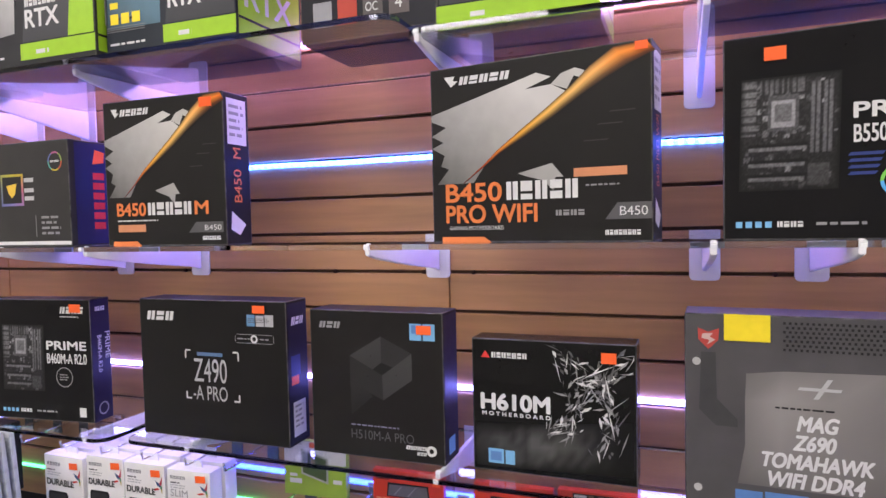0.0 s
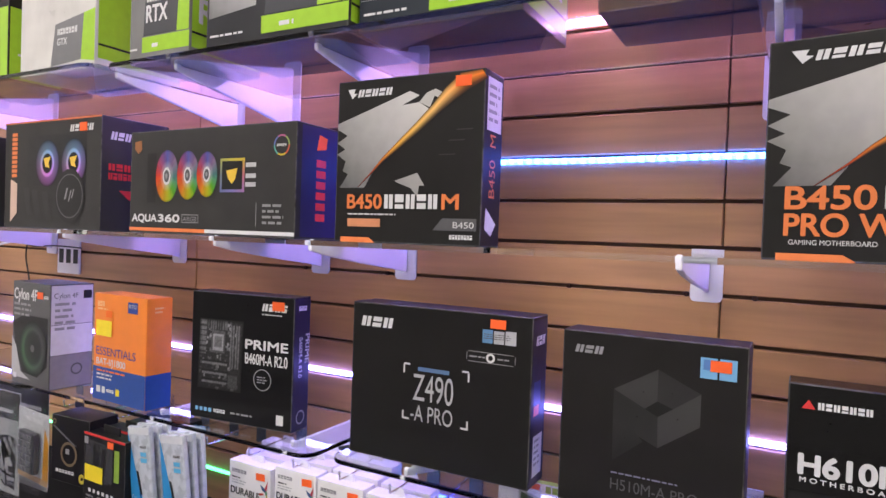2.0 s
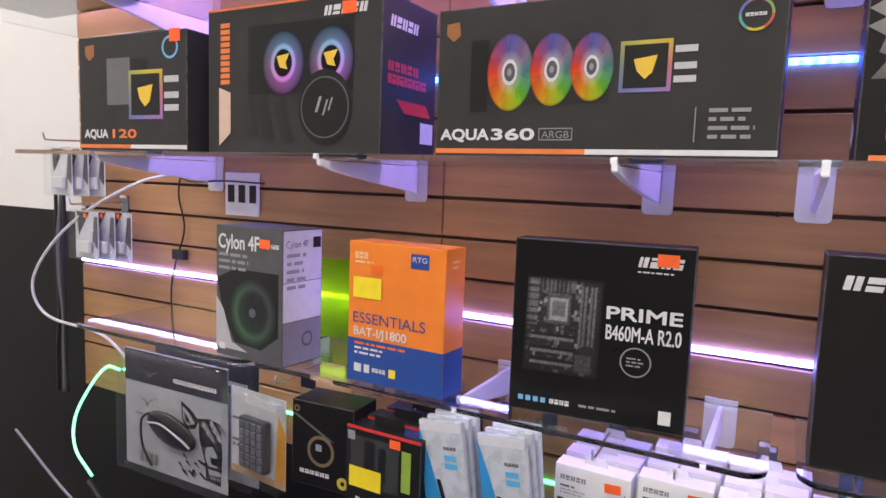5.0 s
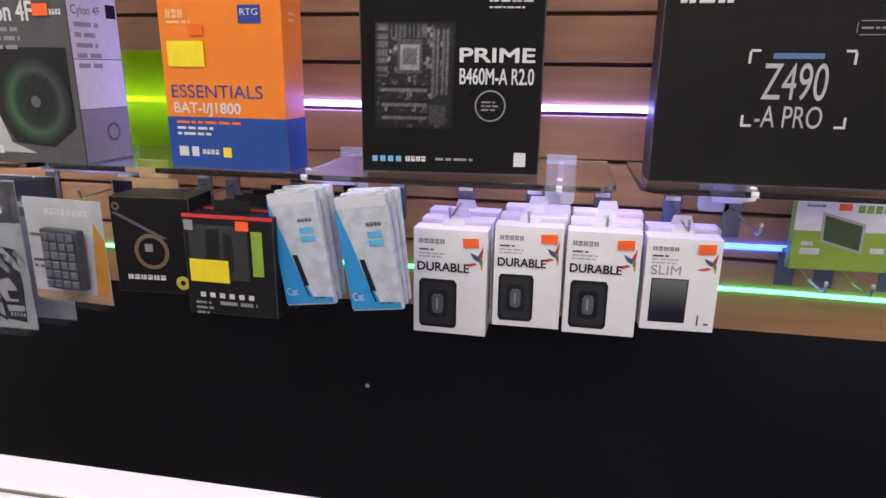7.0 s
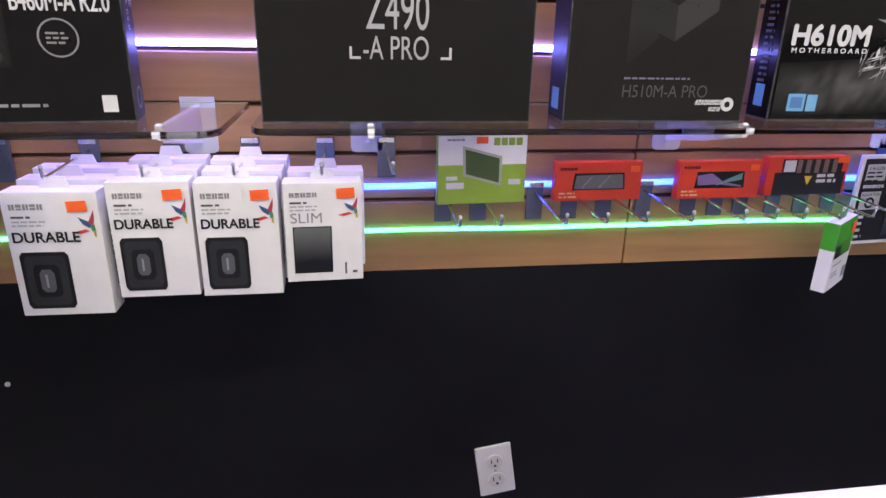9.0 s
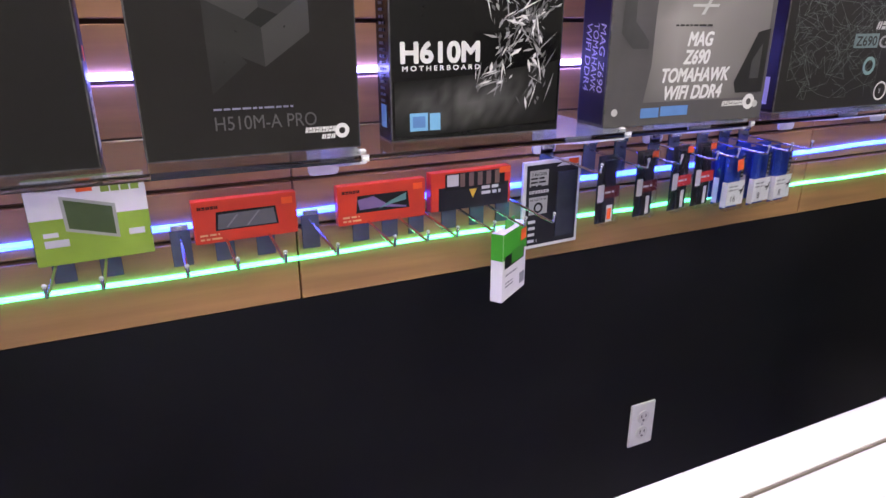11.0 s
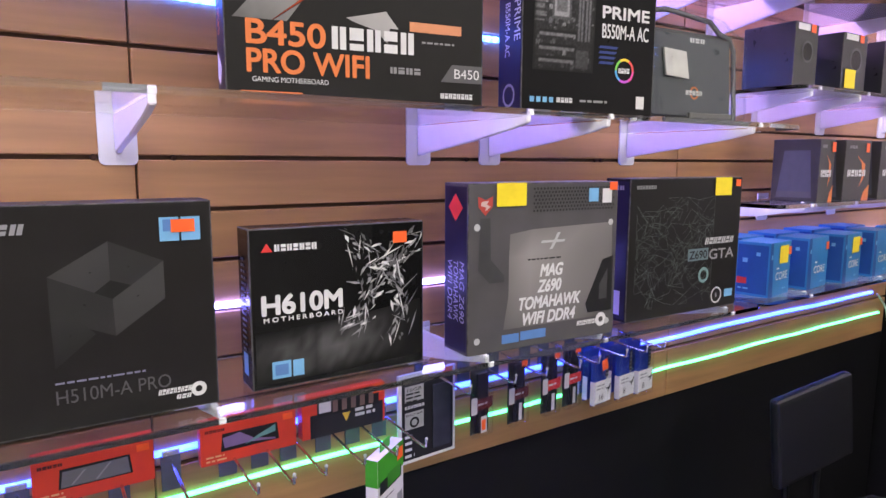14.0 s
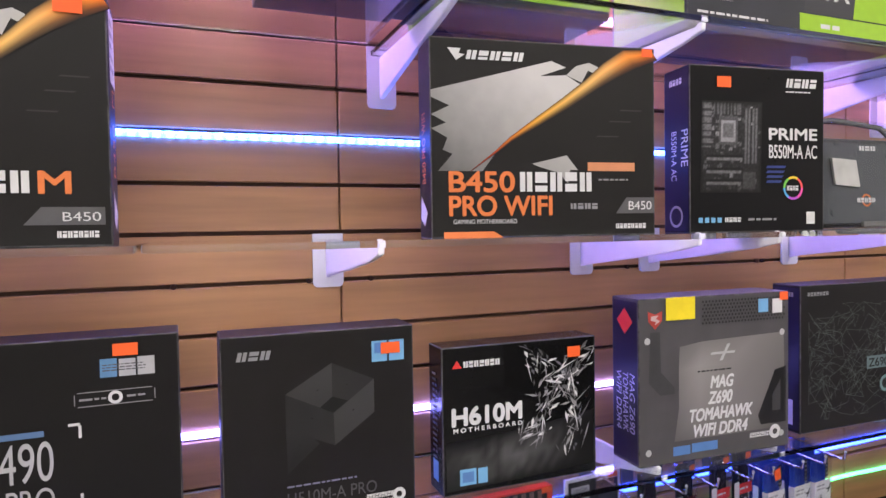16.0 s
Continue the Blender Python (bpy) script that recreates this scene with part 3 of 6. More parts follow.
def prime_box(x, y, z, w, h, d, turn, model, spine, ring, label):
    ob, f = carton("motherboard_box", x, y, z, w, d, h, JET, label, "box", "motherboard boxes", turn)
    board_art(f, .08 * w, .24 * h, .44 * w, .55 * h, len(model))
    f.mark("word_mark", .70 * w, .885 * h, .24 * w, .055 * h, 4, WHITE, .2)
    f.lines("small_print", .70 * w, .855 * h, .24 * w, 1, .018 * h, WHITE, 7)
    tu, tv, tw = (.575, .565, .365) if ring else (.55, .590, .40)
    f.text("PRIME", tu * w, tv * h, .068 * h, WHITE, tw * w, bold=.03)
    f.text(model, tu * w, (tv - .113) * h, .080 * h, WHITE, tw * w, bold=.012)
    f.bars("foot_marks", [((.06 + k * .045) * w, .06 * h, (.09 + k * .045) * w, .09 * h) for k in range(4)], SKY, 2)
    f.mark("word_mark", .25 * w, .062 * h, .12 * w, .028 * h, 4, WHITE)
    f.lines("small_print", .42 * w, .07 * h, .25 * w, 1, .03 * h, GREY, 9)
    f.rect("bar_code_label", .86 * w, .045 * h, .925 * w, .12 * h, WHITE, 2)
    if ring:
        for k, c in enumerate([(.8, .1, .1), (.85, .6, .05), (.2, .6, .1), (.1, .4, .8), (.5, .1, .6), (.8, .1, .4)]):
            own = bmesh.new()
            n = 7
            a0, r1, r0 = 2 * math.pi * k / 6, .075 * w, .060 * w
            q = [(a0 + math.pi / 3 * j / n) for j in range(n + 1)]
            own.faces.new([own.verts.new((.755 * w + rr * math.cos(a), 0, .268 * h + rr * math.sin(a))) for rr, aa in ((r1, q), (r0, q[::-1])) for a in aa])
            f.put("colour_ring", own, ink("ring%d" % k, c), 3)
        f.mark("word_mark", .71 * w, .253 * h, .09 * w, .03 * h, 4, WHITE)
        f.bars("streak_print", [(.55 * w, (.30 + .03 * k) * h, (.66 + .01 * k) * w, (.315 + .03 * k) * h) for k in range(4)], NAVY, 2, .8)
        f.tag(.19 * w, .87 * h, .024, .016)
    else:
        f.ring("seal_print", .72 * w, .365 * h, .085 * w, .077 * w, GREY, 2)
        f.lines("small_print", .67 * w, .38 * h, .10 * w, 3, .02 * h, GREY, 8)
        f.tag(.80 * w, .895 * h, .028, .017)
    g = Face(ob, w, d, h, spine)
    g.rect("spine_print", .04 * d, .01 * h, .96 * d, .99 * h, PLUM, 1, "violet-black printed spine")
    g.text("PRIME", .70 * d, .62 * h if spine == "left" else .72 * h, .26 * d, WHITE, .22 * h, turn=90)
    g.text(model, .32 * d, .62 * h if spine == "left" else .70 * h, .2 * d, WHITE, .30 * h, turn=90)
    g.mark("word_mark", .25 * d, .90 * h, .5 * d, .035 * h, 4, WHITE)
    g.ring("seal_print", .5 * d, .10 * h, .26 * d, .2 * d, GREY, 2)
    return ob


prime_box(.020, 1.038, MID, .241, .249, .064, -7.9, "B550M-A AC", "left", True, "glossy black motherboard box with a rainbow ring print")
prime_box(-1.404, 1.094, LOW, .247, .255, .052, 6, "B460M-A R2.0", "right", False, "black motherboard box with a faint circuit board print")


FAN_TONES = [(.07, .20, .20), (.22, .13, .24), (.08, .09, .34), (.26, .06, .16), (.60, .05, .02), (.62, .17, .01), (.44, .40, .01), (.10, .38, .02)]


def fan_print(f, u, v, r, squash=1.0, hub=True):
    """Fan lit from within: tones run round it, blades a little apart in tone, pale at the hub."""
    n, rows, tints = 72, [], []
    for q in (1.0, .92, .6, .34):
        row, tone = [], []
        for k in range(n + 1):
            a = 2 * math.pi * k / n
            x = (k / n * 8) % 8
            c0, c1, g = FAN_TONES[int(x) % 8], FAN_TONES[(int(x) + 1) % 8], x % 1
            blade = (.72 + .28 * ((k / n * 7 + (1 - q) * .6) % 1)) * (.55 if q == 1 else 1)
            pale = .40 if q < .4 else .0
            row.append((u + r * q * squash * math.cos(a), v + r * q * math.sin(a)))
            tone.append(tuple((m + (n2 - m) * g) * blade * (1 - pale) + .5 * pale for m, n2 in zip(c0, c1)))
        rows.append(row)
        tints.append(tone)
    f.blend("fan_print", rows, tints, 2, "softly glowing rainbow fan artwork")
    if hub:
        for q, mat, lay in ((.34, ink("hub_white", (.62, .62, .64)), 3), (.24, ink("hub_grey", (.09, .09, .10)), 4), (.10, GREY, 5)):
            own = disc(r * q, 20)
            bmesh.ops.transform(own, matrix=Matrix.Translation((u, 0, v)) @ Matrix.Diagonal((squash, 1, 1, 1)), verts=own.verts)
            f.put("fan_hub_print", own, mat, lay)


def pump_print(f, u, v, s):
    rim = [[(u + a * s * q, v + b * s * q) for a, b in ((-1, 1), (0, 1), (1, 1), (1, 0), (1, -1), (0, -1), (-1, -1), (-1, 0), (-1, 1))] for q in (1.1, .9)]
    hue = [(.32, .34, .10), (.50, .44, .06), (.52, .38, .05), (.50, .16, .20), (.34, .18, .40), (.22, .20, .46), (.14, .16, .34), (.18, .22, .24), (.32, .34, .10)]
    f.blend("pump_print", rim, [hue, hue], 2, "pump rim lit in changing colours")
    f.rect("pump_print", u - s * .92, v - s * .92, u + s * .92, v + s * .92, BLACK, 3)
    f.poly("emblem", [(u - s * .5, v + s * .3), (u + s * .5, v + s * .45), (u + s * .3, v - s * .3), (u, v - s * .55), (u - s * .35, v - s * .2)], GOLD, 4)
    f.bars("fitting_print", [(u + s * 1.2, v + k * s, u + s * 2.1, v + k * s + s * .28) for k in (-.75, -.2, .5)], ink("silver", (.5, .5, .52)), 3)


def cooler_box(x, y, w, h, d, turn, number, fans, label):
    ob, f = carton("cooler_box", x, y, MID, w, d, h, SLATE, label, "box", "cooler boxes", turn)
    f.text("AQUA", .02 * w if fans else .05 * w, .115 * h, .07 * h, WHITE, .17 * w if fans else .23 * w, bold=.04)
    f.text(number, (.20 if fans else .33) * w, .115 * h, .07 * h, WHITE if fans else ORANGE, (.14 if fans else .22) * w, bold=.04)
    f.rect("stripe", .0, .022 * h, .5 * w, .055 * h, ORANGE, 2, "orange stripe")
    f.rect("stripe", .5 * w, .022 * h, w, .055 * h, WHITE, 2, "white stripe")
    f.poly("emblem", scaled(w, h, [(.03, .90), (.075, .91), (.08, .82), (.055, .78), (.03, .83)] if fans else [(.07, .92), (.16, .93), (.16, .83), (.11, .79), (.07, .84)]), ink("bronze", (.32, .13, .05)), 2)
    if fans:
        f.rect("radiator_print", .12 * w, .30 * h, .18 * w, .78 * h, BLACK, 2)
        f.rect("radiator_print", .18 * w, .34 * h, .56 * w, .74 * h, ink("radiator", (.022, .022, .022)), 1)
        for k, u in enumerate((.253, .388, .507)):
            fan_print(f, u * w, (.555 + .004 * k) * h, (.25 - .020 * k) * h, .65)
        pump_print(f, .657 * w, .55 * h, .064 * w)
        f.bars("model_frame", [(.355 * w, .11 * h, .46 * w, .118 * h), (.355 * w, .182 * h, .46 * w, .19 * h), (.355 * w, .11 * h, .358 * w, .19 * h), (.457 * w, .11 * h, .46 * w, .19 * h)], GREY, 1)
        f.text("ARGB", .365 * w, .125 * h, .045 * h, GREY, .085 * w)
        f.rect("rule", .795 * w, .10 * h, .798 * w, .30 * h, GREY, 2)
        f.lines("small_print", .83 * w, .27 * h, .12 * w, 4, .05 * h, GREY, 12)
        for k, c in enumerate(((.25, .35, .10), (.45, .12, .25), (.12, .16, .40), (.10, .35, .30), (.50, .38, .04), (.50, .10, .05))):
            an = [math.pi / 3 * (k + j / 6) for j in range(7)]
            f.poly("colour_ring", [(.925 * w + q * w * math.cos(a), .80 * h + q * w * math.sin(a)) for q, aa in ((.042, an), (.035, an[::-1])) for a in aa], ink("tone%d" % k, c), 2)
        f.mark("word_mark", .90 * w, .79 * h, .05 * w, .02 * h, 5, WHITE)
        g = Face(ob, w, d, h, "right")
        g.rect("side_print", .1 * d, .02 * h, .9 * d, .98 * h, ink("deep_blue", (.02, .02, .09)), 1)
        for k in range(6):
            g.rect("word_mark", .40 * d, (.16 + k * .095) * h, .60 * d, (.225 + k * .095) * h, RED, 2)
        g.poly("emblem", [(.4 * d, .78 * h), (.6 * d, .80 * h), (.62 * d, .90 * h), (.45 * d, .92 * h)], STICK, 2)
    else:
        f.rect("radiator_print", .28 * w, .40 * h, .50 * w, .80 * h, ink("silver_dark", (.14, .14, .145)), 2)
        f.rect("radiator_print", .50 * w, .42 * h, .66 * w, .78 * h, BLACK, 2)
        pump_print(f, .64 * w, .48 * h, .14 * w)
        f.ring("colour_ring", .86 * w, .86 * h, .07 * w, .055 * w, SKY, 2)
        f.tag(.86 * w, .90 * h, .026, .022)
    return ob


cooler_box(-1.501, 1.018, .427, .197, .125, 0, "360", True, "long dark grey cooler box printed with three rainbow fans")
cooler_box(-2.268, .985, .282, .210, .14, 3, "120", False, "small dark grey cooler box with a pump printed on it")

ob, f = carton("cooler_box", -1.952, 1.016, MID, .358, .16, .238, SLATE, "dark grey cooler box with two printed fans and orange edge", "box", "cooler boxes", 0)
w, h, d = .358, .238, .16
f.rect("edge_line", 0, .985 * h, w, h, ORANGE, 1)
f.rect("radiator_print", .26 * w, .40 * h, .86 * w, .86 * h, BLACK, 1)
for u in (.473, .740):
    rows, tints = [], []
    for q, lum in ((1.0, .06), (.86, .55), (.62, .9), (.52, 2.6), (.44, 2.2), (.40, .03), (.02, .02)):
        ang = [2 * math.pi * k / 36 for k in range(37)]
        rows.append([(u * w + .135 * w * q * .92 * math.cos(a), .60 * h + .215 * h * q * math.sin(a)) for a in ang])
        tints.append([(lum * (.16 - .07 * math.sin(a)), lum * (.12 + .04 * math.sin(a)), lum * (.26 + .05 * math.cos(a))) for a in ang])
    f.blend("fan_print", rows, tints, 2, "fan lit violet and blue with a white ring")
    f.poly("emblem", [(u * w - .013, .645 * h), (u * w + .014, .66 * h), (u * w + .006, .60 * h), (u * w + .010, .555 * h), (u * w - .006, .57 * h)], GOLD, 4)
own = disc(.145 * w, 28)
bmesh.ops.transform(own, matrix=Matrix.Translation((.712 * w, 0, .30 * h)) @ Matrix.Diagonal((1, 1, 1.12, 1)), verts=own.verts)
f.put("pump_print", own, BLACK, 4)
f.ring("pump_print", .712 * w, .30 * h, .132 * w, .125 * w, DIM, 5)
f.bars("emblem", [(.66 * w, .27 * h, .675 * w, .37 * h), (.70 * w, .25 * h, .71 * w, .35 * h), (.73 * w, .28 * h, .74 * w, .36 * h)], GREY, 5, .35)
f.bars("hose_print", [(.27 * w, .12 * h, .33 * w, .38 * h), (.36 * w, .10 * h, .42 * w, .36 * h), (.47 * w, .08 * h, .53 * w, .34 * h)], ink("radiator", (.022, .022, .022)), 2, -.3)
f.mark("word_mark", .70 * w, .875 * h, .23 * w, .06 * h, 5, WHITE, .2)
f.tag(.80 * w, .872 * h, .026, .018)
f.bars("word_mark", [(.085 * w, (.48 + .043 * k) * h, .145 * w, (.512 + .043 * k) * h) for k in range(10)], ORANGE, 2)
f.poly("model_tag", scaled(w, h, [(.075, .05), (.15, .14), (.15, .42), (.075, .46)]), ink("tag_cream", (.62, .45, .36)), 2)
g = Face(ob, w, d, h, "right")
g.mark("word_mark", .12 * d, .80 * h, .5 * d, .07 * h, 5, WHITE, .2)
g.mark("word_mark", .1 * d, .53 * h, .55 * d, .06 * h, 5, RED)
g.mark("word_mark", .1 * d, .45 * h, .7 * d, .06 * h, 10, RED)
g.poly("chevron", [(.25 * d, .36 * h), (.8 * d, .36 * h), (.9 * d, .28 * h), (.4 * d, .28 * h)], RED, 1)
g.rect("bar_code_label", .7 * d, .10 * h, .95 * d, .24 * h, WHITE, 2)

# processor in a clear clamshell, last on the upper shelf
pk = thing("processor_pack", pose(.292, 1.024, MID, -4, 0, -3), "processor in a clear plastic clamshell with a dark card inside", "blister pack")
out = [(.012, 0), (.228, 0), (.240, .012), (.240, .135), (.228, .155), (.200, .162), (.175, .180), (.085, .188), (.060, .190), (.015, .182), (0, .165), (0, .012)]
shell = prism(out, .062, "y", bevel=.006)
part("shell", shell, SHELL, pk, "clear glossy plastic shell").visible_shadow = False
rim = bmesh.new()
tube([(a, .031, b) for a, b in out + out[:1]], .0045, 8, rim)
part("rim", rim, stuff("clear_rim", (.10, .10, .10), .15), pk)
part("insert_card", block(.020, .222, .026, .030, .012, .150, .001), stuff("insert_grey", (.045, .052, .062), .3), pk)
part("tray", block(.02, .222, .034, .052, .006, .16, .004), stuff("insert_dark", (.02, .02, .022), .4), pk)
chip = part("processor", prism([(.050, .078), (.106, .074), (.100, .120), (.045, .123)], .004, "y"), stuff("heat_spreader", (.62, .61, .58), .3, .7), pk, "pale metal processor lid")
chip.location = (0, .020, 0)
ff = Face(pk, .24, .026, .19)
ff.m = Matrix.Translation((0, .0255, 0))
ff.ring("seal_print", .125, .052, .011, .008, ORANGE, 2)
ff.mark("word_mark", .103, .048, .044, .008, 5, WHITE)
ff.mark("word_mark", .115, .138, .04, .008, 3, WHITE)
part("foot_clip", block(.08, .19, -.002, .004, .004, .014, .002), stuff("clear_rim", (.10, .10, .10), .15), pk)

# ---- lower shelf: board boxes ----
ob, f = carton("motherboard_box", -1.014, 1.108, LOW, .331, .066, .263, stuff("soft_jet_card", (.0068, .0062, .0064), .40, vary=.10, scale=14, bump=.012, fine=600, spec=.24), "black motherboard box with large white square lettering", "box", "motherboard boxes", .5)
w, h, d = .331, .263, .066
f.mark("word_mark", .055 * w, .845 * h, .20 * w, .065 * h, 3, WHITE, .2)
f.text("Z490", .380 * w, .415 * h, .165 * h, ink("letter_grey", (.44, .44, .46)), .225 * w)
f.text("-A PRO", .370 * w, .285 * h, .10 * h, ink("letter_grey", (.44, .44, .46)), .235 * w)
f.rect("line_print", .405 * w, .60 * h, .58 * w, .625 * h, ink("line_blue", (.10, .18, .34)), 2)
for u, v, su, sv in ((.325, .63, 1, -1), (.685, .63, -1, -1), (.325, .285, 1, 1), (.685, .285, -1, 1)):
    f.bars("corner_mark", [tuple(sorted((u * w, (u + su * .035) * w)))[:1] + (v * h,) + (max(u * w, (u + su * .035) * w), v * h + .003),
                           (u * w - .0015, min(v * h, v * h + sv * .014), u * w + .0015, max(v * h, v * h + sv * .014))], WHITE, 2)
f.bars("badge", [(.750 * w, .825 * h, .802 * w, .905 * h)], ink("badge_blue_light", (.12, .26, .46)), 2)
f.bars("badge", [(.808 * w, .825 * h, .860 * w, .900 * h), (.866 * w, .825 * h, .920 * w, .905 * h)], ink("badge_grey", (.42, .42, .44)), 2)
f.lines("badge_print", .757 * w, .875 * h, .155 * w, 3, .012 * h, DIM, 9)
f.bars("feature_frame", [(.68 * w, .765 * h, .91 * w, .769 * h), (.68 * w, .705 * h, .91 * w, .709 * h), (.67 * w, .715 * h, .673 * w, .760 * h), (.917 * w, .715 * h, .920 * w, .760 * h)], GREY, 2)
f.ring("badge", .795 * w, .737 * h, .0075, .004, WHITE, 3)
f.lines("small_print", .685 * w, .732 * h, .085 * w, 1, .02 * h, GREY, 2)
f.lines("small_print", .83 * w, .732 * h, .08 * w, 1, .02 * h, GREY, 3)
f.tag(.79 * w, .915 * h, .026, .014)
g = Face(ob, w, d, h, "right")
g.rect("side_print", .05 * d, .02 * h, .95 * d, .98 * h, ink("spine_navy", (.012, .013, .035)), 1)
g.mark("word_mark", .2 * d, .83 * h, .6 * d, .055 * h, 3, WHITE, .2)
g.rect("side_label", .15 * d, .48 * h, .6 * d, .62 * h, NAVY, 2)
g.rect("bar_code_label", .2 * d, .06 * h, .8 * d, .30 * h, WHITE, 2, "white bar code label")
g.lines("bar_code", .28 * d, .26 * h, .42 * d, 5, .009, GREY, 6)
g.rect("price_sticker", .15 * d, .42 * h, .5 * d, .48 * h, STICK, 3)

ob, f = carton("motherboard_box", -.638, 1.116, LOW, .248, .066, .251, stuff("soft_black_card", (.0115, .0103, .0102), .42, vary=.10, scale=14, bump=.012, fine=600, spec=.22), "matt black motherboard box with a faint folded square print", "box", "motherboard boxes", -.5)
w, h, d = .248, .251, .066
f.mark("word_mark", .075 * w, .875 * h, .17 * w, .045 * h, 3, GREY, .25)
FOLDS = (([(.31, .69), (.55, .83), (.55, .655), (.485, .605)], .052, .030), ([(.55, .83), (.775, .726), (.635, .625), (.55, .655)], .026, .034),
         ([(.31, .69), (.485, .605), (.555, .57), (.56, .40), (.31, .51)], .020, .028), ([(.555, .57), (.635, .625), (.775, .726), (.775, .55), (.56, .40)], .058, .042),
         ([(.31, .51), (.42, .485), (.48, .42), (.315, .285)], .046, .018), ([(.485, .605), (.55, .655), (.635, .625), (.555, .57)], .012, .012))
for pts, c0, c1 in FOLDS:
    mid = (sum(p[0] for p in pts) / len(pts), sum(p[1] for p in pts) / len(pts))
    ring = [p for q in (1.0, .5, .04) for p in [[((mid[0] + (u - mid[0]) * q) * w, (mid[1] + (v - mid[1]) * q) * h) for u, v in pts + pts[:1]]]]
    tone = [[((c0 + (c1 - c0) * max(0, min(1, (.85 - v / h) / .5))) * .95,) * 3 for u, v in row] for row in ring]
    f.blend("fold_print", ring, tone, 1)
f.lines("line_print", .31 * w, .215 * h, .47 * w, 1, .020 * h, ink("steel_blue", (.20, .20, .30)), 3)
f.text("H510M-A PRO", .31 * w, .125 * h, .062 * h, ink("dim_line", (.085, .085, .09)), .47 * w)
f.mark("word_mark", .72 * w, .088 * h, .15 * w, .026 * h, 9, WHITE, .25)
f.mark("word_mark", .80 * w, .055 * h, .07 * w, .022 * h, 3, WHITE, .25)
f.ring("badge", .905 * w, .09 * h, .009, .004, WHITE, 2)
f.rect("badge", .765 * w, .815 * h, .85 * w, .925 * h, SKY, 2)
f.rect("badge", .86 * w, .815 * h, .945 * w, .925 * h, SKY, 2)
f.rect("badge", .78 * w, .86 * h, .845 * w, .915 * h, ink("badge_blue", (.10, .22, .50)), 3)
f.tag(.815 * w, .855 * h, .026, .015)
for side in ("right", "left"):
    g = Face(ob, w, d, h, side)
    g.rect("side_print", .05 * d, .02 * h, .95 * d, .98 * h, ink("spine_navy", (.012, .013, .035)), 1)
    g.rect("bar_code_label", .25 * d, .05 * h, .7 * d, .16 * h, SKY, 2)

ob, f = carton("motherboard_box", -.345, 1.124, LOW, .254, .052, .212, card("gloss_black_card", (.004, .004, .0045), .25, .2), "small glossy black motherboard box with white shattered-metal artwork", "box", "motherboard boxes", -1)
w, h, d = .254, .212, .052
r = random.Random(11)
shards = []
limbs = [(.53, .95, .76, .72), (.97, .93, .76, .70), (.66, .80, .62, .42), (.76, .72, .60, .38), (.80, .70, .86, .48), (.86, .48, .79, .24), (.70, .66, .88, .80), (.60, .40, .54, .34)]
for k in range(230):
    x0, y0, x1, y1 = limbs[k % 8]
    q = r.random()
    cu, cv = x0 + (x1 - x0) * q + r.gauss(0, .045), y0 + (y1 - y0) * q + r.gauss(0, .045)
    an = math.atan2(y1 - y0, x1 - x0) + r.gauss(0, .5)
    ln, th = (r.uniform(.06, .15), r.uniform(.003, .007)) if k % 5 == 0 else (r.uniform(.012, .06), r.uniform(.002, .014))
    p = [(cu + ln * math.cos(an), cv + ln * math.sin(an)), (cu - th * math.sin(an), cv + th * math.cos(an)), (cu - ln * .7 * math.cos(an), cv - ln * .7 * math.sin(an)), (cu + th * .6 * math.sin(an), cv - th * .6 * math.cos(an))]
    shards.append([(min(max(a2, .47), .985), min(max(b2, .05), .975)) for a2, b2 in p])
for mat, lo, hi in ((WHITE, 0, 48), (GREY, 48, 140), (DIM, 140, 230)):
    own = bmesh.new()
    for p in shards[lo:hi]:
        own.faces.new([own.verts.new((a2 * w, -.00006 * r.random(), b2 * h)) for a2, b2 in p])
    f.put("shard_print", own, mat, 3 if mat is WHITE else 2)
rows, tints = [], []
for j in range(7):
    rows.append([((.02 + .96 * i / 24) * w, (.03 + .055 * j + .10 * (i / 24) ** 1.5 * (.4 + j / 10)) * h) for i in range(25)])
    tints.append([[(.004 + (.075 * r.random() + .02) * math.sin(math.pi * j / 6) * math.sin(math.pi * min(1, .1 + i / 24)))] * 3 for i in range(25)])
f.blend("ground_print", rows, tints, 1, "grey smoky ground artwork")
f.poly("emblem", scaled(w, h, [(.06, .855), (.12, .855), (.09, .91)]), RED, 2)
f.mark("word_mark", .13 * w, .857 * h, .23 * w, .042 * h, 7, WHITE)
f.text("H610M", .06 * w, .470 * h, .115 * h, WHITE, .43 * w, bold=.04)
f.text("M O T H E R B O A R D", .065 * w, .422 * h, .028 * h, WHITE, .43 * w, bold=.03)
f.rect("badge", .10 * w, .06 * h, .20 * w, .17 * h, SKY, 2)
f.rect("badge", .21 * w, .06 * h, .27 * w, .165 * h, SKY, 2)
f.rect("badge", .115 * w, .08 * h, .185 * w, .15 * h, ink("badge_blue", (.10, .22, .50)), 3)
f.tag(.80 * w, .86 * h, .022, .016)
g = Face(ob, w, d, h, "left")
g.lines("small_print", .3 * d, .8 * h, .4 * d, 20, .008, DIM, 3)
g.rect("badge", .3 * d, .08 * h, .7 * d, .22 * h, SKY, 2)

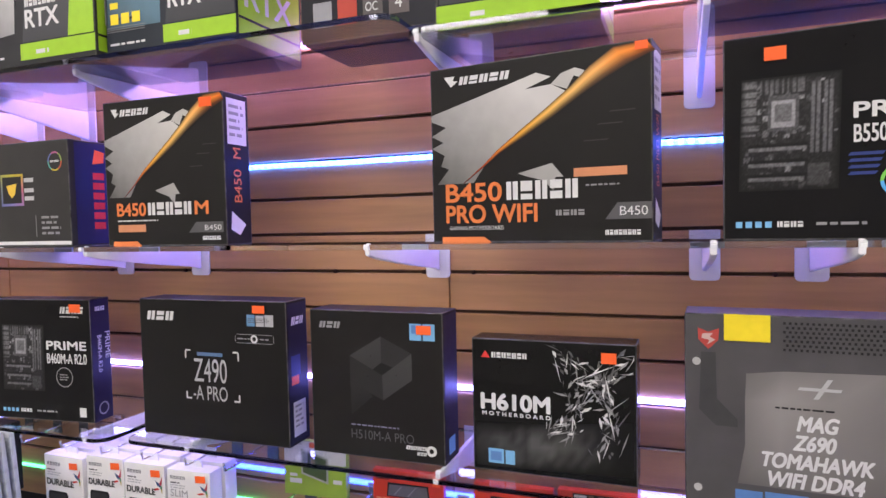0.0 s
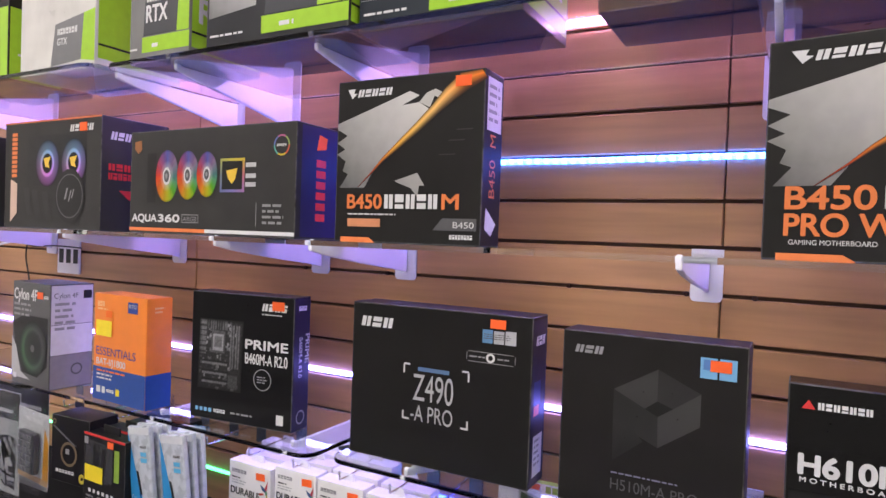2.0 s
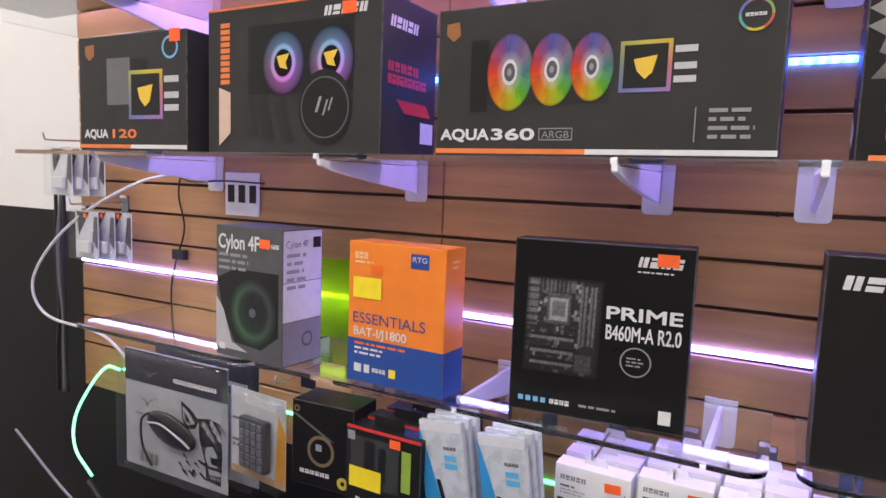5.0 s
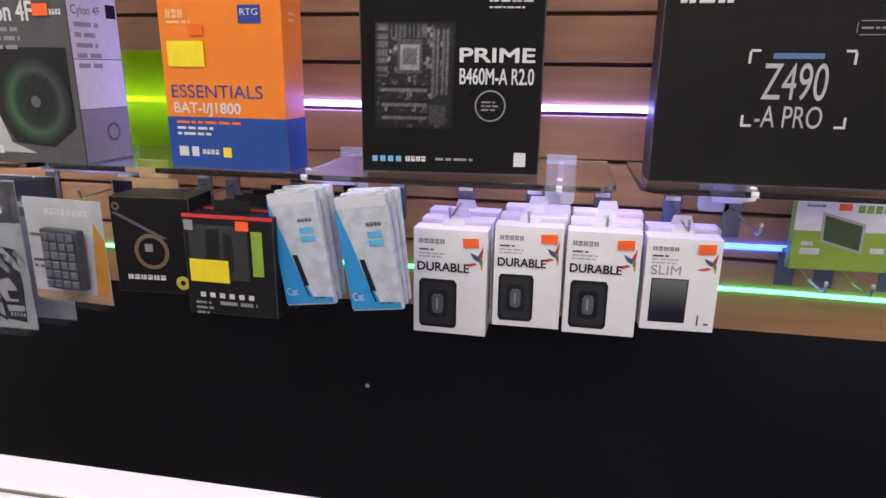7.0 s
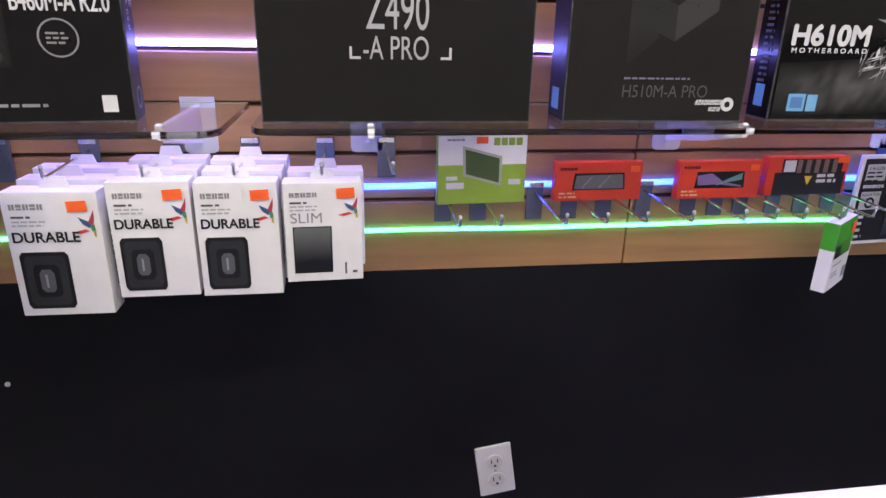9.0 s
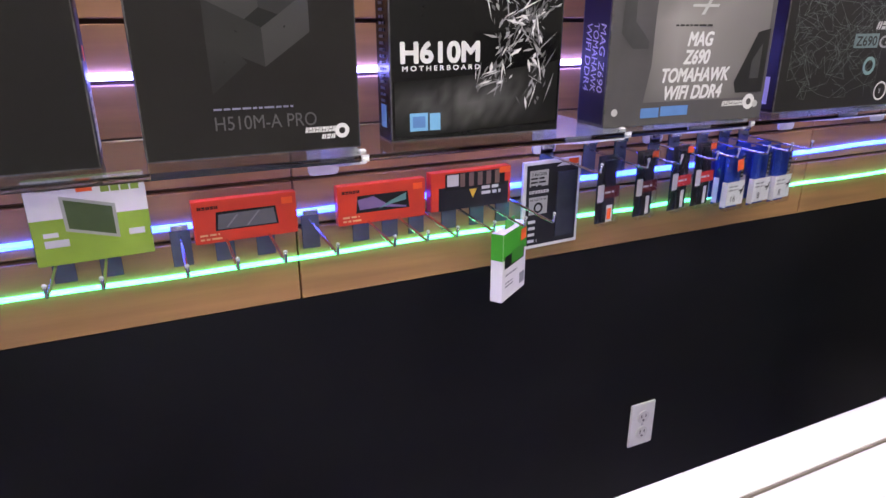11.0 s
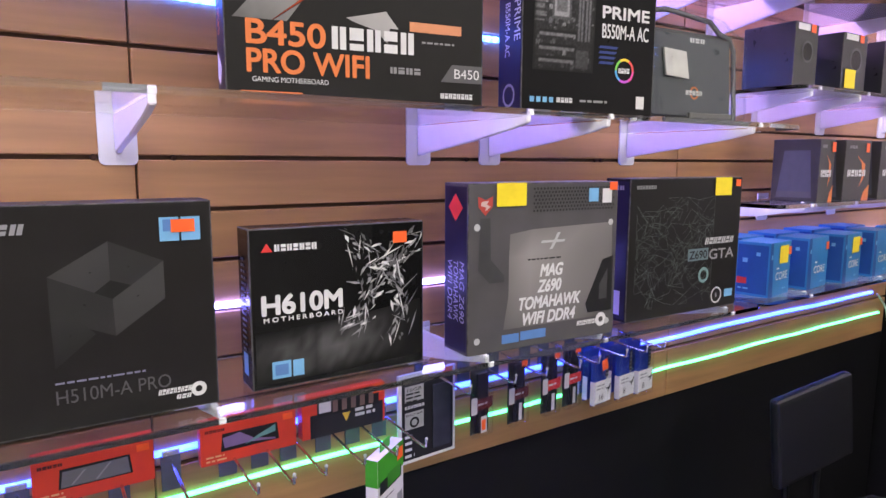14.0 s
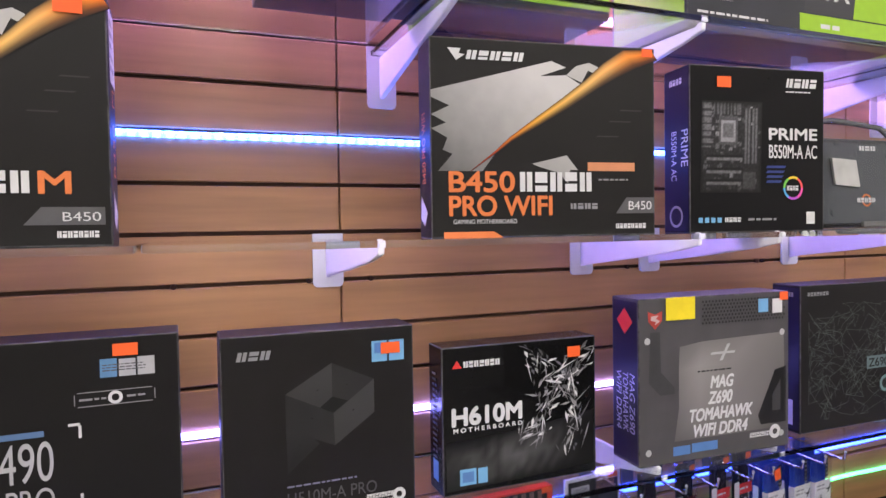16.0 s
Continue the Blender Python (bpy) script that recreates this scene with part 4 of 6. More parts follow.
ob, f = carton("motherboard_box", -.026, 1.098, LOW, .303, .070, .265, GUN, "gunmetal grey motherboard box printed like a riveted metal plate", "box", "motherboard boxes", -3)
w, h, d = .302, .265, .070
# Plate artwork tones, with the card's gloss gradient painted into them.
lum = [[.13, .17, .20, .17, .12], [.19, .27, .24, .20, .15], [.22, .33, .27, .21, .17], [.17, .22, .22, .24, .20]]
plate = [[(.22, .13), (.37, .13), (.53, .13), (.70, .13), (.86, .13)], [(.25, .33), (.39, .33), (.58, .33), (.78, .33), (.97, .22)], [(.25, .56), (.39, .57), (.58, .57), (.78, .58), (.97, .58)], [(.255, .70), (.40, .722), (.58, .728), (.77, .734), (.965, .74)]]
f.blend("plate_print", [scaled(w, h, row) for row in plate], [[(q * .9, q * .855, q * .84) for q in row] for row in lum], 1, "brushed metal plate artwork with a gloss gradient painted in")
f.poly("frame_print", scaled(w, h, [(.07, .80), (.13, .80), (.135, .56), (.22, .46), (.22, .42), (.13, .42), (.06, .50)]), ink("frame_dark", (.05, .05, .053)), 2)
f.poly("frame_print", scaled(w, h, [(.98, .52), (.90, .50), (.78, .22), (.80, .16), (.98, .16)]), BLACK, 2)
f.poly("frame_print", scaled(w, h, [(.94, .44), (.88, .34), (.88, .24), (.94, .24)]), ink("frame_dark", (.05, .05, .053)), 3)
f.bars("mesh_print", [((.40 + .022 * i + .011 * (j % 2)) * w, (.825 + .022 * j) * h, (.41 + .022 * i + .011 * (j % 2)) * w, (.837 + .022 * j) * h) for i in range(26) for j in range(7)], BLACK, 2)
f.poly("emblem", scaled(w, h, [(.055, .925), (.10, .905), (.145, .925), (.142, .865), (.10, .815), (.058, .865)]), ink("shield_red", (.42, .06, .05)), 2, "red shield emblem")
f.poly("emblem", scaled(w, h, [(.075, .895), (.12, .90), (.105, .88), (.13, .865), (.095, .84), (.105, .862), (.072, .872)]), ink("shield_pale", (.55, .40, .38)), 3)
f.tag(.165 * w, .865 * h, .056, .036, YELLOW)
f.bars("emblem", [(.515 * w, .595 * h, .535 * w, .695 * h), (.455 * w, .635 * h, .615 * w, .65 * h)], ink("pale_grey", (.45, .45, .46)), 2, .6)
f.lines("line_print", .37 * w, .535 * h, .29 * w, 1, .02 * h, BLACK, 4)
f.text("MAG", .455 * w, .432 * h, .072 * h, WHITE, .155 * w, slant=.25, bold=.034)
f.text("Z690", .44 * w, .335 * h, .072 * h, WHITE, .16 * w, slant=.25, bold=.034)
f.text("TOMAHAWK", .32 * w, .238 * h, .072 * h, WHITE, .42 * w, slant=.25, bold=.034)
f.text("WIFI DDR4", .345 * w, .142 * h, .072 * h, WHITE, .36 * w, slant=.25, bold=.034)
for u, v in ((.05, .75), (.95, .74), (.055, .085), (.945, .09)):
    own = disc(.0055, 14)
    bmesh.ops.translate(own, vec=(u * w, 0, v * h), verts=own.verts)
    f.put("rivet_print", own, ink("pale_grey", (.45, .45, .46)), 3)
f.rect("feature_label", .21 * w, .045 * h, .32 * w, .10 * h, ink("badge_blue", (.10, .22, .50)), 2)
f.rect("feature_label", .33 * w, .05 * h, .50 * w, .105 * h, ink("badge_blue", (.10, .22, .50)), 2)
f.mark("word_mark", .72 * w, .085 * h, .15 * w, .03 * h, 9, WHITE, .2)
f.ring("badge", .90 * w, .105 * h, .012, .005, WHITE, 2)
f.bars("badge", [(.78 * w, .875 * h, .85 * w, .96 * h)], SKY, 3)
f.bars("badge", [(.88 * w, .865 * h, .95 * w, .955 * h)], WHITE, 3)
f.tag(.93 * w, .945 * h, .018, .014)
g = Face(ob, w, d, h, "left")
g.rect("side_print", .05 * d, .02 * h, .95 * d, .98 * h, PLUM, 1)
g.poly("emblem", [(.2 * d, .86 * h), (.5 * d, .94 * h), (.8 * d, .86 * h), (.5 * d, .78 * h)], RED, 2)
for k, word in enumerate(("MAG Z690", "TOMAHAWK", "WIFI DDR4")):
    g.text(word, (.68 - .25 * k) * d, .55 * h, .19 * d, ink("lilac", (.45, .42, .62)), .36 * h, turn=90, slant=.15)

ob, f = carton("motherboard_box", .341, 1.111, LOW, .330, .060, .268, COAL, "large black motherboard box with faint line drawings and a yellow tag", "box", "motherboard boxes", -1.5)
w, h, d = .330, .268, .060
r = random.Random(21)
own = bmesh.new()
for k in range(75):
    a, b = r.uniform(.08, .62), r.uniform(.15, .80)
    pts = [(a * w, b * h)]
    for q in range(5):
        pts.append((min(max(pts[-1][0] + r.uniform(-.03, .05), .02), w * .74), min(max(pts[-1][1] + r.uniform(-.035, .035), .02), h * .86)))
    for p, q in zip(pts, pts[1:]):
        dx, dz = q[0] - p[0], q[1] - p[1]
        ln = math.hypot(dx, dz) or 1
        nx, nz = -dz / ln * .0003, dx / ln * .0003
        own.faces.new([own.verts.new((p[0] + nx, 0, p[1] + nz)), own.verts.new((q[0] + nx, 0, q[1] + nz)), own.verts.new((q[0] - nx, 0, q[1] - nz)), own.verts.new((p[0] - nx, 0, p[1] - nz))])
f.put("line_drawing", own, ink("drawing_grey", (.10, .115, .11)), 1)
f.mark("word_mark", .05 * w, .925 * h, .16 * w, .025 * h, 7, GREY)
f.tag(.73 * w, .865 * h, .052, .036, YELLOW)
f.tag(.93 * w, .93 * h, .016, .014)
f.mark("word_mark", .66 * w, .50 * h, .28 * w, .05 * h, 7, ink("pale_grey", (.45, .45, .46)), .3)
f.rect("model_plate", .51 * w, .385 * h, .70 * w, .475 * h, ink("teal_grey", (.14, .20, .21)), 2)
f.text("Z690", .525 * w, .40 * h, .058 * h, BLACK, .16 * w, 3, bold=.016)
f.text("GTA", .71 * w, .385 * h, .075 * h, GREY, .24 * w, bold=.016)
f.ring("emblem", .665 * w, .27 * h, .016, .010, ink("teal_line", (.18, .30, .30)), 2)
f.ring("badge", .80 * w, .10 * h, .017, .014, WHITE, 2)
f.text("5", .79 * w, .085 * h, .03 * h, WHITE)
f.rect("badge", .88 * w, .075 * h, .96 * w, .135 * h, SKY, 2)
g = Face(ob, w, d, h, "left")
g.rect("side_print", .05 * d, .02 * h, .95 * d, .98 * h, PLUM, 1)
g.mark("word_mark", .2 * d, .92 * h, .6 * d, .03 * h, 3, GREY)
g.rect("bar_code_label", .2 * d, .05 * h, .75 * d, .22 * h, ink("lilac", (.45, .42, .62)), 2)

# ---- lower shelf: fan box and orange box ----
ob, f = carton("cooler_box", -1.972, 1.050, LOW, .168, .098, .240, stuff("fan_box_grey", (.075, .075, .08), .4), "grey and white boxed processor cooler with a fan print", "box", "cooler boxes", -3)
w, h, d = .168, .240, .098
f.poly("fan_print", scaled(w, h, [(.02, .60), (.10, .62), (.30, .68), (.95, .68), (.95, .22), (.70, .10), (.30, .12), (.10, .35)]), BLACK, 1)
f.poly("pale_print", scaled(w, h, [(.0, .46), (.12, .36), (.25, .12), (.5, .06), (.0, .06)]), ink("pale_grey", (.45, .45, .46)), 1)
rows, tints = [], []
for q, lum in ((.36, .02), (.30, .5), (.26, 1.0), (.20, .22), (.05, .08)):
    ang = [2 * math.pi * k / 40 for k in range(41)]
    rows.append([((.58 + q * math.cos(a)) * w, (.37 + q * .72 * math.sin(a)) * h) for a in ang])
    tints.append([(.016 + .04 * lum, .018 + lum * (.04 + .07 * (.5 - .5 * math.cos(a - .5))), .02 + .045 * lum) for a in ang])
f.blend("fan_print", rows, tints, 3, "fan lit green")
f.bars("fan_blade_print", [((.58 + .14 * math.cos(k * .9)) * w, (.37 + .10 * math.sin(k * .9)) * h, (.61 + .14 * math.cos(k * .9)) * w, (.43 + .10 * math.sin(k * .9)) * h) for k in range(7)], BLACK, 4, .5)
own = disc(.05 * w, 16)
bmesh.ops.translate(own, vec=(.58 * w, 0, .37 * h), verts=own.verts)
f.put("fan_print", own, DIM, 5)
f.text("Cylon 4F", .05 * w, .83 * h, .105 * h, WHITE, .62 * w, bold=.02)
f.tag(.68 * w, .855 * h, .026, .016)
f.mark("word_mark", .84 * w, .86 * h, .12 * w, .03 * h, 4, WHITE)
f.lines("small_print", .05 * w, .77 * h, .5 * w, 3, .012, GREY, 5)
f.rect("badge", .06 * w, .05 * h, .15 * w, .10 * h, WHITE, 3)
g = Face(ob, w, d, h, "right")
g.rect("side_print", .02 * d, .62 * h, .98 * d, .99 * h, ink("lilac_white", (.60, .58, .64)), 1)
g.rect("side_print", .02 * d, .33 * h, .98 * d, .615 * h, ink("cool_white", (.66, .66, .70)), 1)
g.rect("side_print", .02 * d, .01 * h, .98 * d, .325 * h, ink("mid_grey", (.24, .23, .26)), 1)
g.text("Cylon 4F", .08 * d, .87 * h, .05 * h, DIM, .55 * d)
g.rect("badge", .75 * d, .86 * h, .95 * d, .94 * h, BLACK, 2)
g.lines("small_print", .1 * d, .80 * h, .5 * d, 5, .014, GREY, 6)
g.ring("fan_print", .62 * d, .18 * h, .14 * d, .10 * d, DIM, 2)

ob, f = carton("board_box", -1.684, 1.068, LOW, .184, .060, .231, stuff("orange_card", (.82, .22, .02), .38, vary=.05), "bright orange and blue boxed mainboard kit", "box", "motherboard boxes", -2)
w, h, d = .184, .231, .060
f.rect("blue_band", .0, .0, w, .31 * h, ink("kit_blue", (.02, .07, .30)), 1, "dark blue lower band")
f.text("ESSENTIALS", .06 * w, .425 * h, .075 * h, ink("kit_navy", (.03, .06, .28)), .76 * w)
f.text("BAT-I/J1800", .07 * w, .335 * h, .06 * h, WHITE, .56 * w, bold=.016)
f.tag(.06 * w, .605 * h, .056, .034, YELLOW)
f.mark("word_mark", .07 * w, .88 * h, .15 * w, .05 * h, 3, ink("pale_orange", (.85, .50, .25)))
f.lines("small_print", .07 * w, .85 * h, .2 * w, 1, .008, ink("pale_orange", (.85, .50, .25)), 2)
f.rect("badge", .66 * w, .85 * h, .84 * w, .95 * h, ink("kit_navy", (.03, .06, .28)), 2)
f.text("RTG", .68 * w, .895 * h, .035 * h, WHITE, .14 * w, 3)
f.tag(.25 * w, .785 * h, .022, .014, ink("deep_orange", (.85, .16, .02)))
f.lines("small_print", .08 * w, .27 * h, .55 * w, 1, .008, ink("deep_orange", (.85, .16, .02)), 2)
f.lines("small_print", .08 * w, .235 * h, .4 * w, 2, .008, WHITE, 3)
f.bars("badge", [(.08 * w, .07 * h, .16 * w, .13 * h), (.19 * w, .07 * h, .25 * w, .13 * h)], WHITE, 2)
f.mark("word_mark", .28 * w, .085 * h, .15 * w, .03 * h, 4, WHITE)
f.rect("badge", .46 * w, .07 * h, .53 * w, .13 * h, YELLOW, 2)
g = Face(ob, w, d, h, "right")
g.rect("blue_band", 0, 0, d, .31 * h, ink("kit_blue", (.02, .07, .30)), 1)
g.lines("small_print", .3 * d, .9 * h, .4 * d, 2, .008, ink("pale_orange", (.85, .50, .25)), 2)
lime = solid("acrylic_sheet", block(-1.925, -1.745, 1.265, 1.269, LOW + .001, LOW + .165, .0008), tinted("lime_acrylic", (.64, .95, .05)), "clear lime-yellow acrylic sheet leaning behind boxes", "sheet")

# ---- right-hand shelves ----
CORE = stuff("processor_blue", (.03, .19, .46), .35, vary=.10, scale=25)
CORE_DARK = ink("processor_navy", (.02, .08, .30))


def core_box(x, y, turn, tag, label):
    w, h, d = .112, .122, .074
    ob, f = carton("processor_box", x, y, LOW, w, d, h, CORE, label, "box", "blue processor boxes", turn, .0012)
    f.text("CORE", .30 * w, .30 * h, .14 * h, WHITE, .56 * w, bold=.016)
    f.lines("small_print", .32 * w, .50 * h, .18 * w, 1, .008, WHITE, 3)
    f.poly("facet_print", [(.0, .0), (.2 * w, .0), (.12 * w, h), (.0, h)], CORE_DARK, 1)
    f.rect("badge", .05 * w, .70 * h, .12 * w, .78 * h, SKY, 2)
    f.lines("small_print", .65 * w, .10 * h, .2 * w, 1, .009, SKY, 4)
    if tag:
        f.tag(.42 * w, .60 * h, .046, .040, YELLOW)
    f.tag(.84 * w, .74 * h, .016, .018)
    g = Face(ob, w, d, h, "left")
    g.rect("facet_print", .05 * d, .05 * h, .95 * d, .95 * h, CORE_DARK, 1)
    g.rect("badge", .2 * d, .62 * h, .35 * d, .70 * h, SKY, 2)
    g.rect("badge", .6 * d, .75 * h, .72 * d, .82 * h, SKY, 2)
    g.rect("price_sticker", .05 * d, .22 * h, .35 * d, .34 * h, RED, 3)
    g.lines("small_print", .1 * d, .12 * h, .4 * d, 1, .008, SKY, 4)


for k, (bx, by, bt, tg) in enumerate([(.781, 1.094, 8, True), (.949, 1.098, 6, False), (1.107, 1.094, 6, True), (1.278, 1.10, 5, False), (1.443, 1.096, 5, False), (.82, 1.195, 2, False), (.985, 1.20, 0, False), (1.155, 1.20, 3, False), (1.335, 1.20, 0, False), (.72, 1.19, 4, False)]):
    core_box(bx, by, bt, tg, "bright blue processor box with a yellow tag" if tg else "bright blue processor box on the glass shelf")


def cpu_box(x, y, turn, w, label):
    h, d = .142, .105
    ob, f = carton("processor_box", x, y, 1.294, w, d, h, stuff("cpu_card", (.040, .037, .036), .4), label, "box", "dark processor boxes", turn, .0012)
    f.mark("word_mark", .12 * w, .40 * h, .72 * w, .11 * h, 5, WHITE)
    f.poly("swirl_print", scaled(w, h, [(.45, .75), (.65, .62), (.70, .40), (.60, .22), (.75, .35), (.80, .60)]), ORANGE, 1)
    f.poly("corner_print", scaled(w, h, [(.72, .0), (1, .0), (1, .26), (.80, .14)]), ORANGE, 2)
    f.mark("word_mark", .14 * w, .86 * h, .3 * w, .05 * h, 3, GREY)
    f.tag(.76 * w, .80 * h, .018, .022)
    g = Face(ob, w, d, h, "left")
    g.poly("window_print", [(.12 * d, .06 * h), (.88 * d, .06 * h), (.80 * d, .82 * h), (.25 * d, .82 * h)], ink("window_slate", (.085, .090, .115)), 1, "slate grey window panel")
    g.poly("window_print", [(.12 * d, .06 * h), (.88 * d, .06 * h), (.86 * d, .16 * h), (.13 * d, .16 * h)], DIM, 2)


cpu_box(.923, 1.078, 3, .072, "charcoal processor box seen side on with a slate window")
cpu_box(1.026, 1.073, 2, .135, "charcoal and orange processor box with a price sticker")
cpu_box(1.201, 1.073, 0, .135, "charcoal and orange processor box")
cpu_box(1.378, 1.073, 0, .135, "charcoal and orange processor box")


def cube_box(x, y, w, tag):
    h, d = .125, .11
    ob, f = carton("cooler_box", x, y, 1.538, w, d, h, stuff("cube_card", (.020, .022, .022), .3), "small black cube box with a round lens print", "box", "black cube boxes", 0, .0012)
    f.ring("lens_print", .55 * w, .55 * h, .25 * w, .20 * w, DIM, 2)
    own = disc(.2 * w, 20)
    bmesh.ops.translate(own, vec=(.55 * w, 0, .55 * h), verts=own.verts)
    f.put("lens_print", own, ink("lens_black", (.006, .006, .006), .1), 1)
    f.rect("label", .1 * w, .88 * h, .6 * w, .98 * h, WHITE, 2)
    f.tag(.64 * w, .86 * h, .018, .016)
    if tag:
        f.tag(.12 * w, .06 * h, .046, .040, YELLOW)


for bx, bw, tg in ((.735, .087, False), (.926, .107, True), (1.117, .10, False), (1.30, .10, False)):
    cube_box(bx, 1.050, bw, tg)

# ---- top shelf: graphics card boxes ----
LIME = ink("lime_green", (.33, .58, .03), .35)


def gpu_box(x, w, h, d, mat, label, split=0.0, art="steel", stripe=True, mark="dark", icons=False, turn=0.0, y=.985, side=True):
    ob, f = carton("graphics_card_box", x, y, TOP if x < -.39 else TOP_EAST, w, d, h, mat, label, "box", "graphics card boxes", turn)
    if stripe:
        f.rect("stripe", split * w, .012, w, .040, LIME, 1, "lime green stripe")
        f.lines("small_print", (split + .22 * (1 - split)) * w, .020, .13 * w, 1, .012, WHITE, 3, .6)
        f.poly("panel", [((split + .02) * w, .042), (.80 * w, .042), (.84 * w, .155), ((split + .06) * w, .155)], ink("panel_dark", (.045, .047, .055)), 1)
        if art == "blue":
            f.poly("panel", [(.79 * w, .042), (.995 * w, .042), (.995 * w, .158), (.83 * w, .158)], ink("panel_dark", (.045, .047, .055)), 2)
        else:
            f.poly("panel", [(.80 * w, .042), (.995 * w, .042), (.995 * w, .158), (.84 * w, .158)], LIME, 2)
        base = split + .09 * (1 - split)
        f.mark("word_mark", base * w, .102, .43 * (1 - split) * w, .014, 7, WHITE)
        f.text("RTX", base * w, .066, .030, WHITE, .45 * (1 - split) * w, bold=.024)
    if split:
        if art == "steel":
            f.poly("art_print", [(.02 * w, .05), (split * .9 * w, .06), (split * .98 * w, h * .98), (.02 * w, h * .98)], shade("steel_art", (.10, .10, .10), (.55, .55, .56), (0, 0, .04), (.12, 0, .2)), 1)
        elif art == "blue":
            f.poly("art_print", [(.02 * w, .045), (split * .96 * w, .045), (split * .98 * w, h * .98), (.02 * w, h * .98)], shade("blue_art", (.015, .03, .05), (.12, .30, .42), (0, 0, .03), (.12, 0, .2)), 1)
            for a, b, c in ((.25, .7, .12), (.45, .62, .16), (.55, .8, .1)):
                f.poly("shard_print", [(a * split * w, b * h), ((a + c) * split * w, (b + .22) * h), ((a + c * 1.5) * split * w, (b - .06) * h)], ink("ice", (.40, .55, .62)), 2)
        if art == "blue" or x > -.1:
            bs = .017
            f.bars("badge", [(.012 + (bs + .006) * k, .052, .012 + (bs + .006) * k + bs, .052 + bs) for k in range(3)], YELLOW, 3)
            f.bars("badge", [(.012, .052 + bs * 1.5, .012 + bs, .052 + bs * 2.1)], YELLOW, 3)
            f.lines("badge_print", .014, .058, .060, 1, .008, BLACK, 6)
            f.bars("line_print", [(.004, .040 + .0035 * k, .085, .0408 + .0035 * k) for k in range(3)], GREY, 3)
        f.lines("small_print", .08 * split * w, .018, .8 * split * w, 1, .008, WHITE, 8)
    if icons:
        for k, c in enumerate(((.30, .30, .32), (.45, .06, .04), (.10, .09, .09), (.12, .10, .10))):
            f.rect("badge", (.10 + .19 * k) * w, .022, (.245 + .19 * k) * w, .054, ink("icon%d" % k, c), 2)
        f.text("OC", .50 * w, .031, .013, WHITE, .09 * w, 3)
        f.text("4", .715 * w, .030, .017, WHITE, None, 3)
        f.lines("small_print", .10 * w, .066, .4 * w, 1, .010, GREY, 2)
    if side:
        g = Face(ob, w, d, h, "right")
        g.rect("side_print", .03 * d, .012, .97 * d, .16, LIME, 1, "lime green side panel")
        if stripe:
            g.mark("word_mark", .12 * d, .115, .7 * d, .016, 7, WHITE)
            g.text("RTX", .12 * d, .058, .042, WHITE, .7 * d, bold=.024)
        g.rect("edge_line", .03 * d, .036, .97 * d, .040, BLACK, 2)
        if x > -.5:
            g = Face(ob, w, d, h, "left")
            g.rect("side_print", .03 * d, .012, .97 * d, .16, LIME, 1)
    return ob


BONE = card("bone_card", (.62, .61, .58), .3)
for gx, gw, gh, gd, gy, say in ((-2.62, .455, .23, .20, .93, "black graphics card box with golden fans and a lime corner"), (-2.062, .250, .24, .19, .945, "black graphics card box with wire artwork and a lime corner")):
    ob = gpu_box(gx, gw, gh, gd, card("ember_card", (.020, .018, .016), .3), say, stripe=False, side=False, y=gy)
    f, g = Face(ob, gw, gd, gh), Face(ob, gw, gd, gh, "right")
    lo = gw - .075
    f.poly("lime_corner", [(lo, .006), (gw, .006), (gw, .15), (lo + .02, .15)], LIME, 1, "lime green corner panel")
    g.rect("lime_corner", .004, .006, .6 * gd, .15, LIME, 1)
    g.rect("side_print", .6 * gd, .006, gd, .15, ink("maroon", (.14, .02, .02)), 1)
    g.lines("small_print", .02, .05, .3 * gd, 1, .010, WHITE, 4)
    f.lines("small_print", .03, .012, .5 * gw, 1, .006, GREY, 5)
    f.text("GTX", lo - .085, .060, .017, WHITE, .045, bold=.024)
    f.mark("word_mark", lo - .085, .084, .075, .014, 7, WHITE)
    f.bars("badge", [(.03, .024, .055, .044), (.062, .024, .087, .044)], ink("bronze_dark", (.12, .06, .03)), 2)
    f.bars("wire_print", [(lo - .10, .03, lo - .098, .15)], ink("wire_gold", (.40, .34, .12)), 2, .12)
    for k in range(2):
        cu, cv = (.16 + .13 * k) if gw > .3 else .045 + .10 * k, .135
        if gw > .3:
            for q, c in ((.072, (.30, .17, .04)), (.058, (.10, .05, .015)), (.042, (.45, .25, .06)), (.022, (.06, .04, .02))):
                f.ring("fan_print", cu, cv, q, q - .007, ink("gold%.3f" % q, c), 2)
            f.bars("fan_blade_print", [(cu + .025 * math.cos(m), cv + .025 * math.sin(m), cu + .025 * math.cos(m) + .006, cv + .025 * math.sin(m) + .022) for m in (0, 1, 2, 3, 4, 5)], ink("gold0.072", (.30, .17, .04)), 3, .4)
        else:
            for q in range(4):
                f.bars("wire_print", [(cu - .03, .075 + .012 * q, cu + .045, .0765 + .012 * q)], GREY, 2)
            f.bars("wire_print", [(cu, .072, cu + .0015, .14), (cu + .03, .072, cu + .0315, .14)], GREY, 2, -.4)
ob = gpu_box(-1.762, .250, .235, .19, BONE, "cream white graphics card box with a lime corner", stripe=False, y=.945)
f = Face(ob, .250, .19, .235)
f.poly("panel", [(.108, .006), (.207, .012), (.214, .100), (.122, .088)], ink("panel_grey", (.17, .17, .18)), 1)
f.poly("panel", [(.207, .012), (.249, .006), (.249, .105), (.214, .100)], LIME, 1)
f.mark("word_mark", .130, .066, .066, .012, 7, WHITE)
f.text("GTX", .130, .046, .013, WHITE, .032, bold=.02)
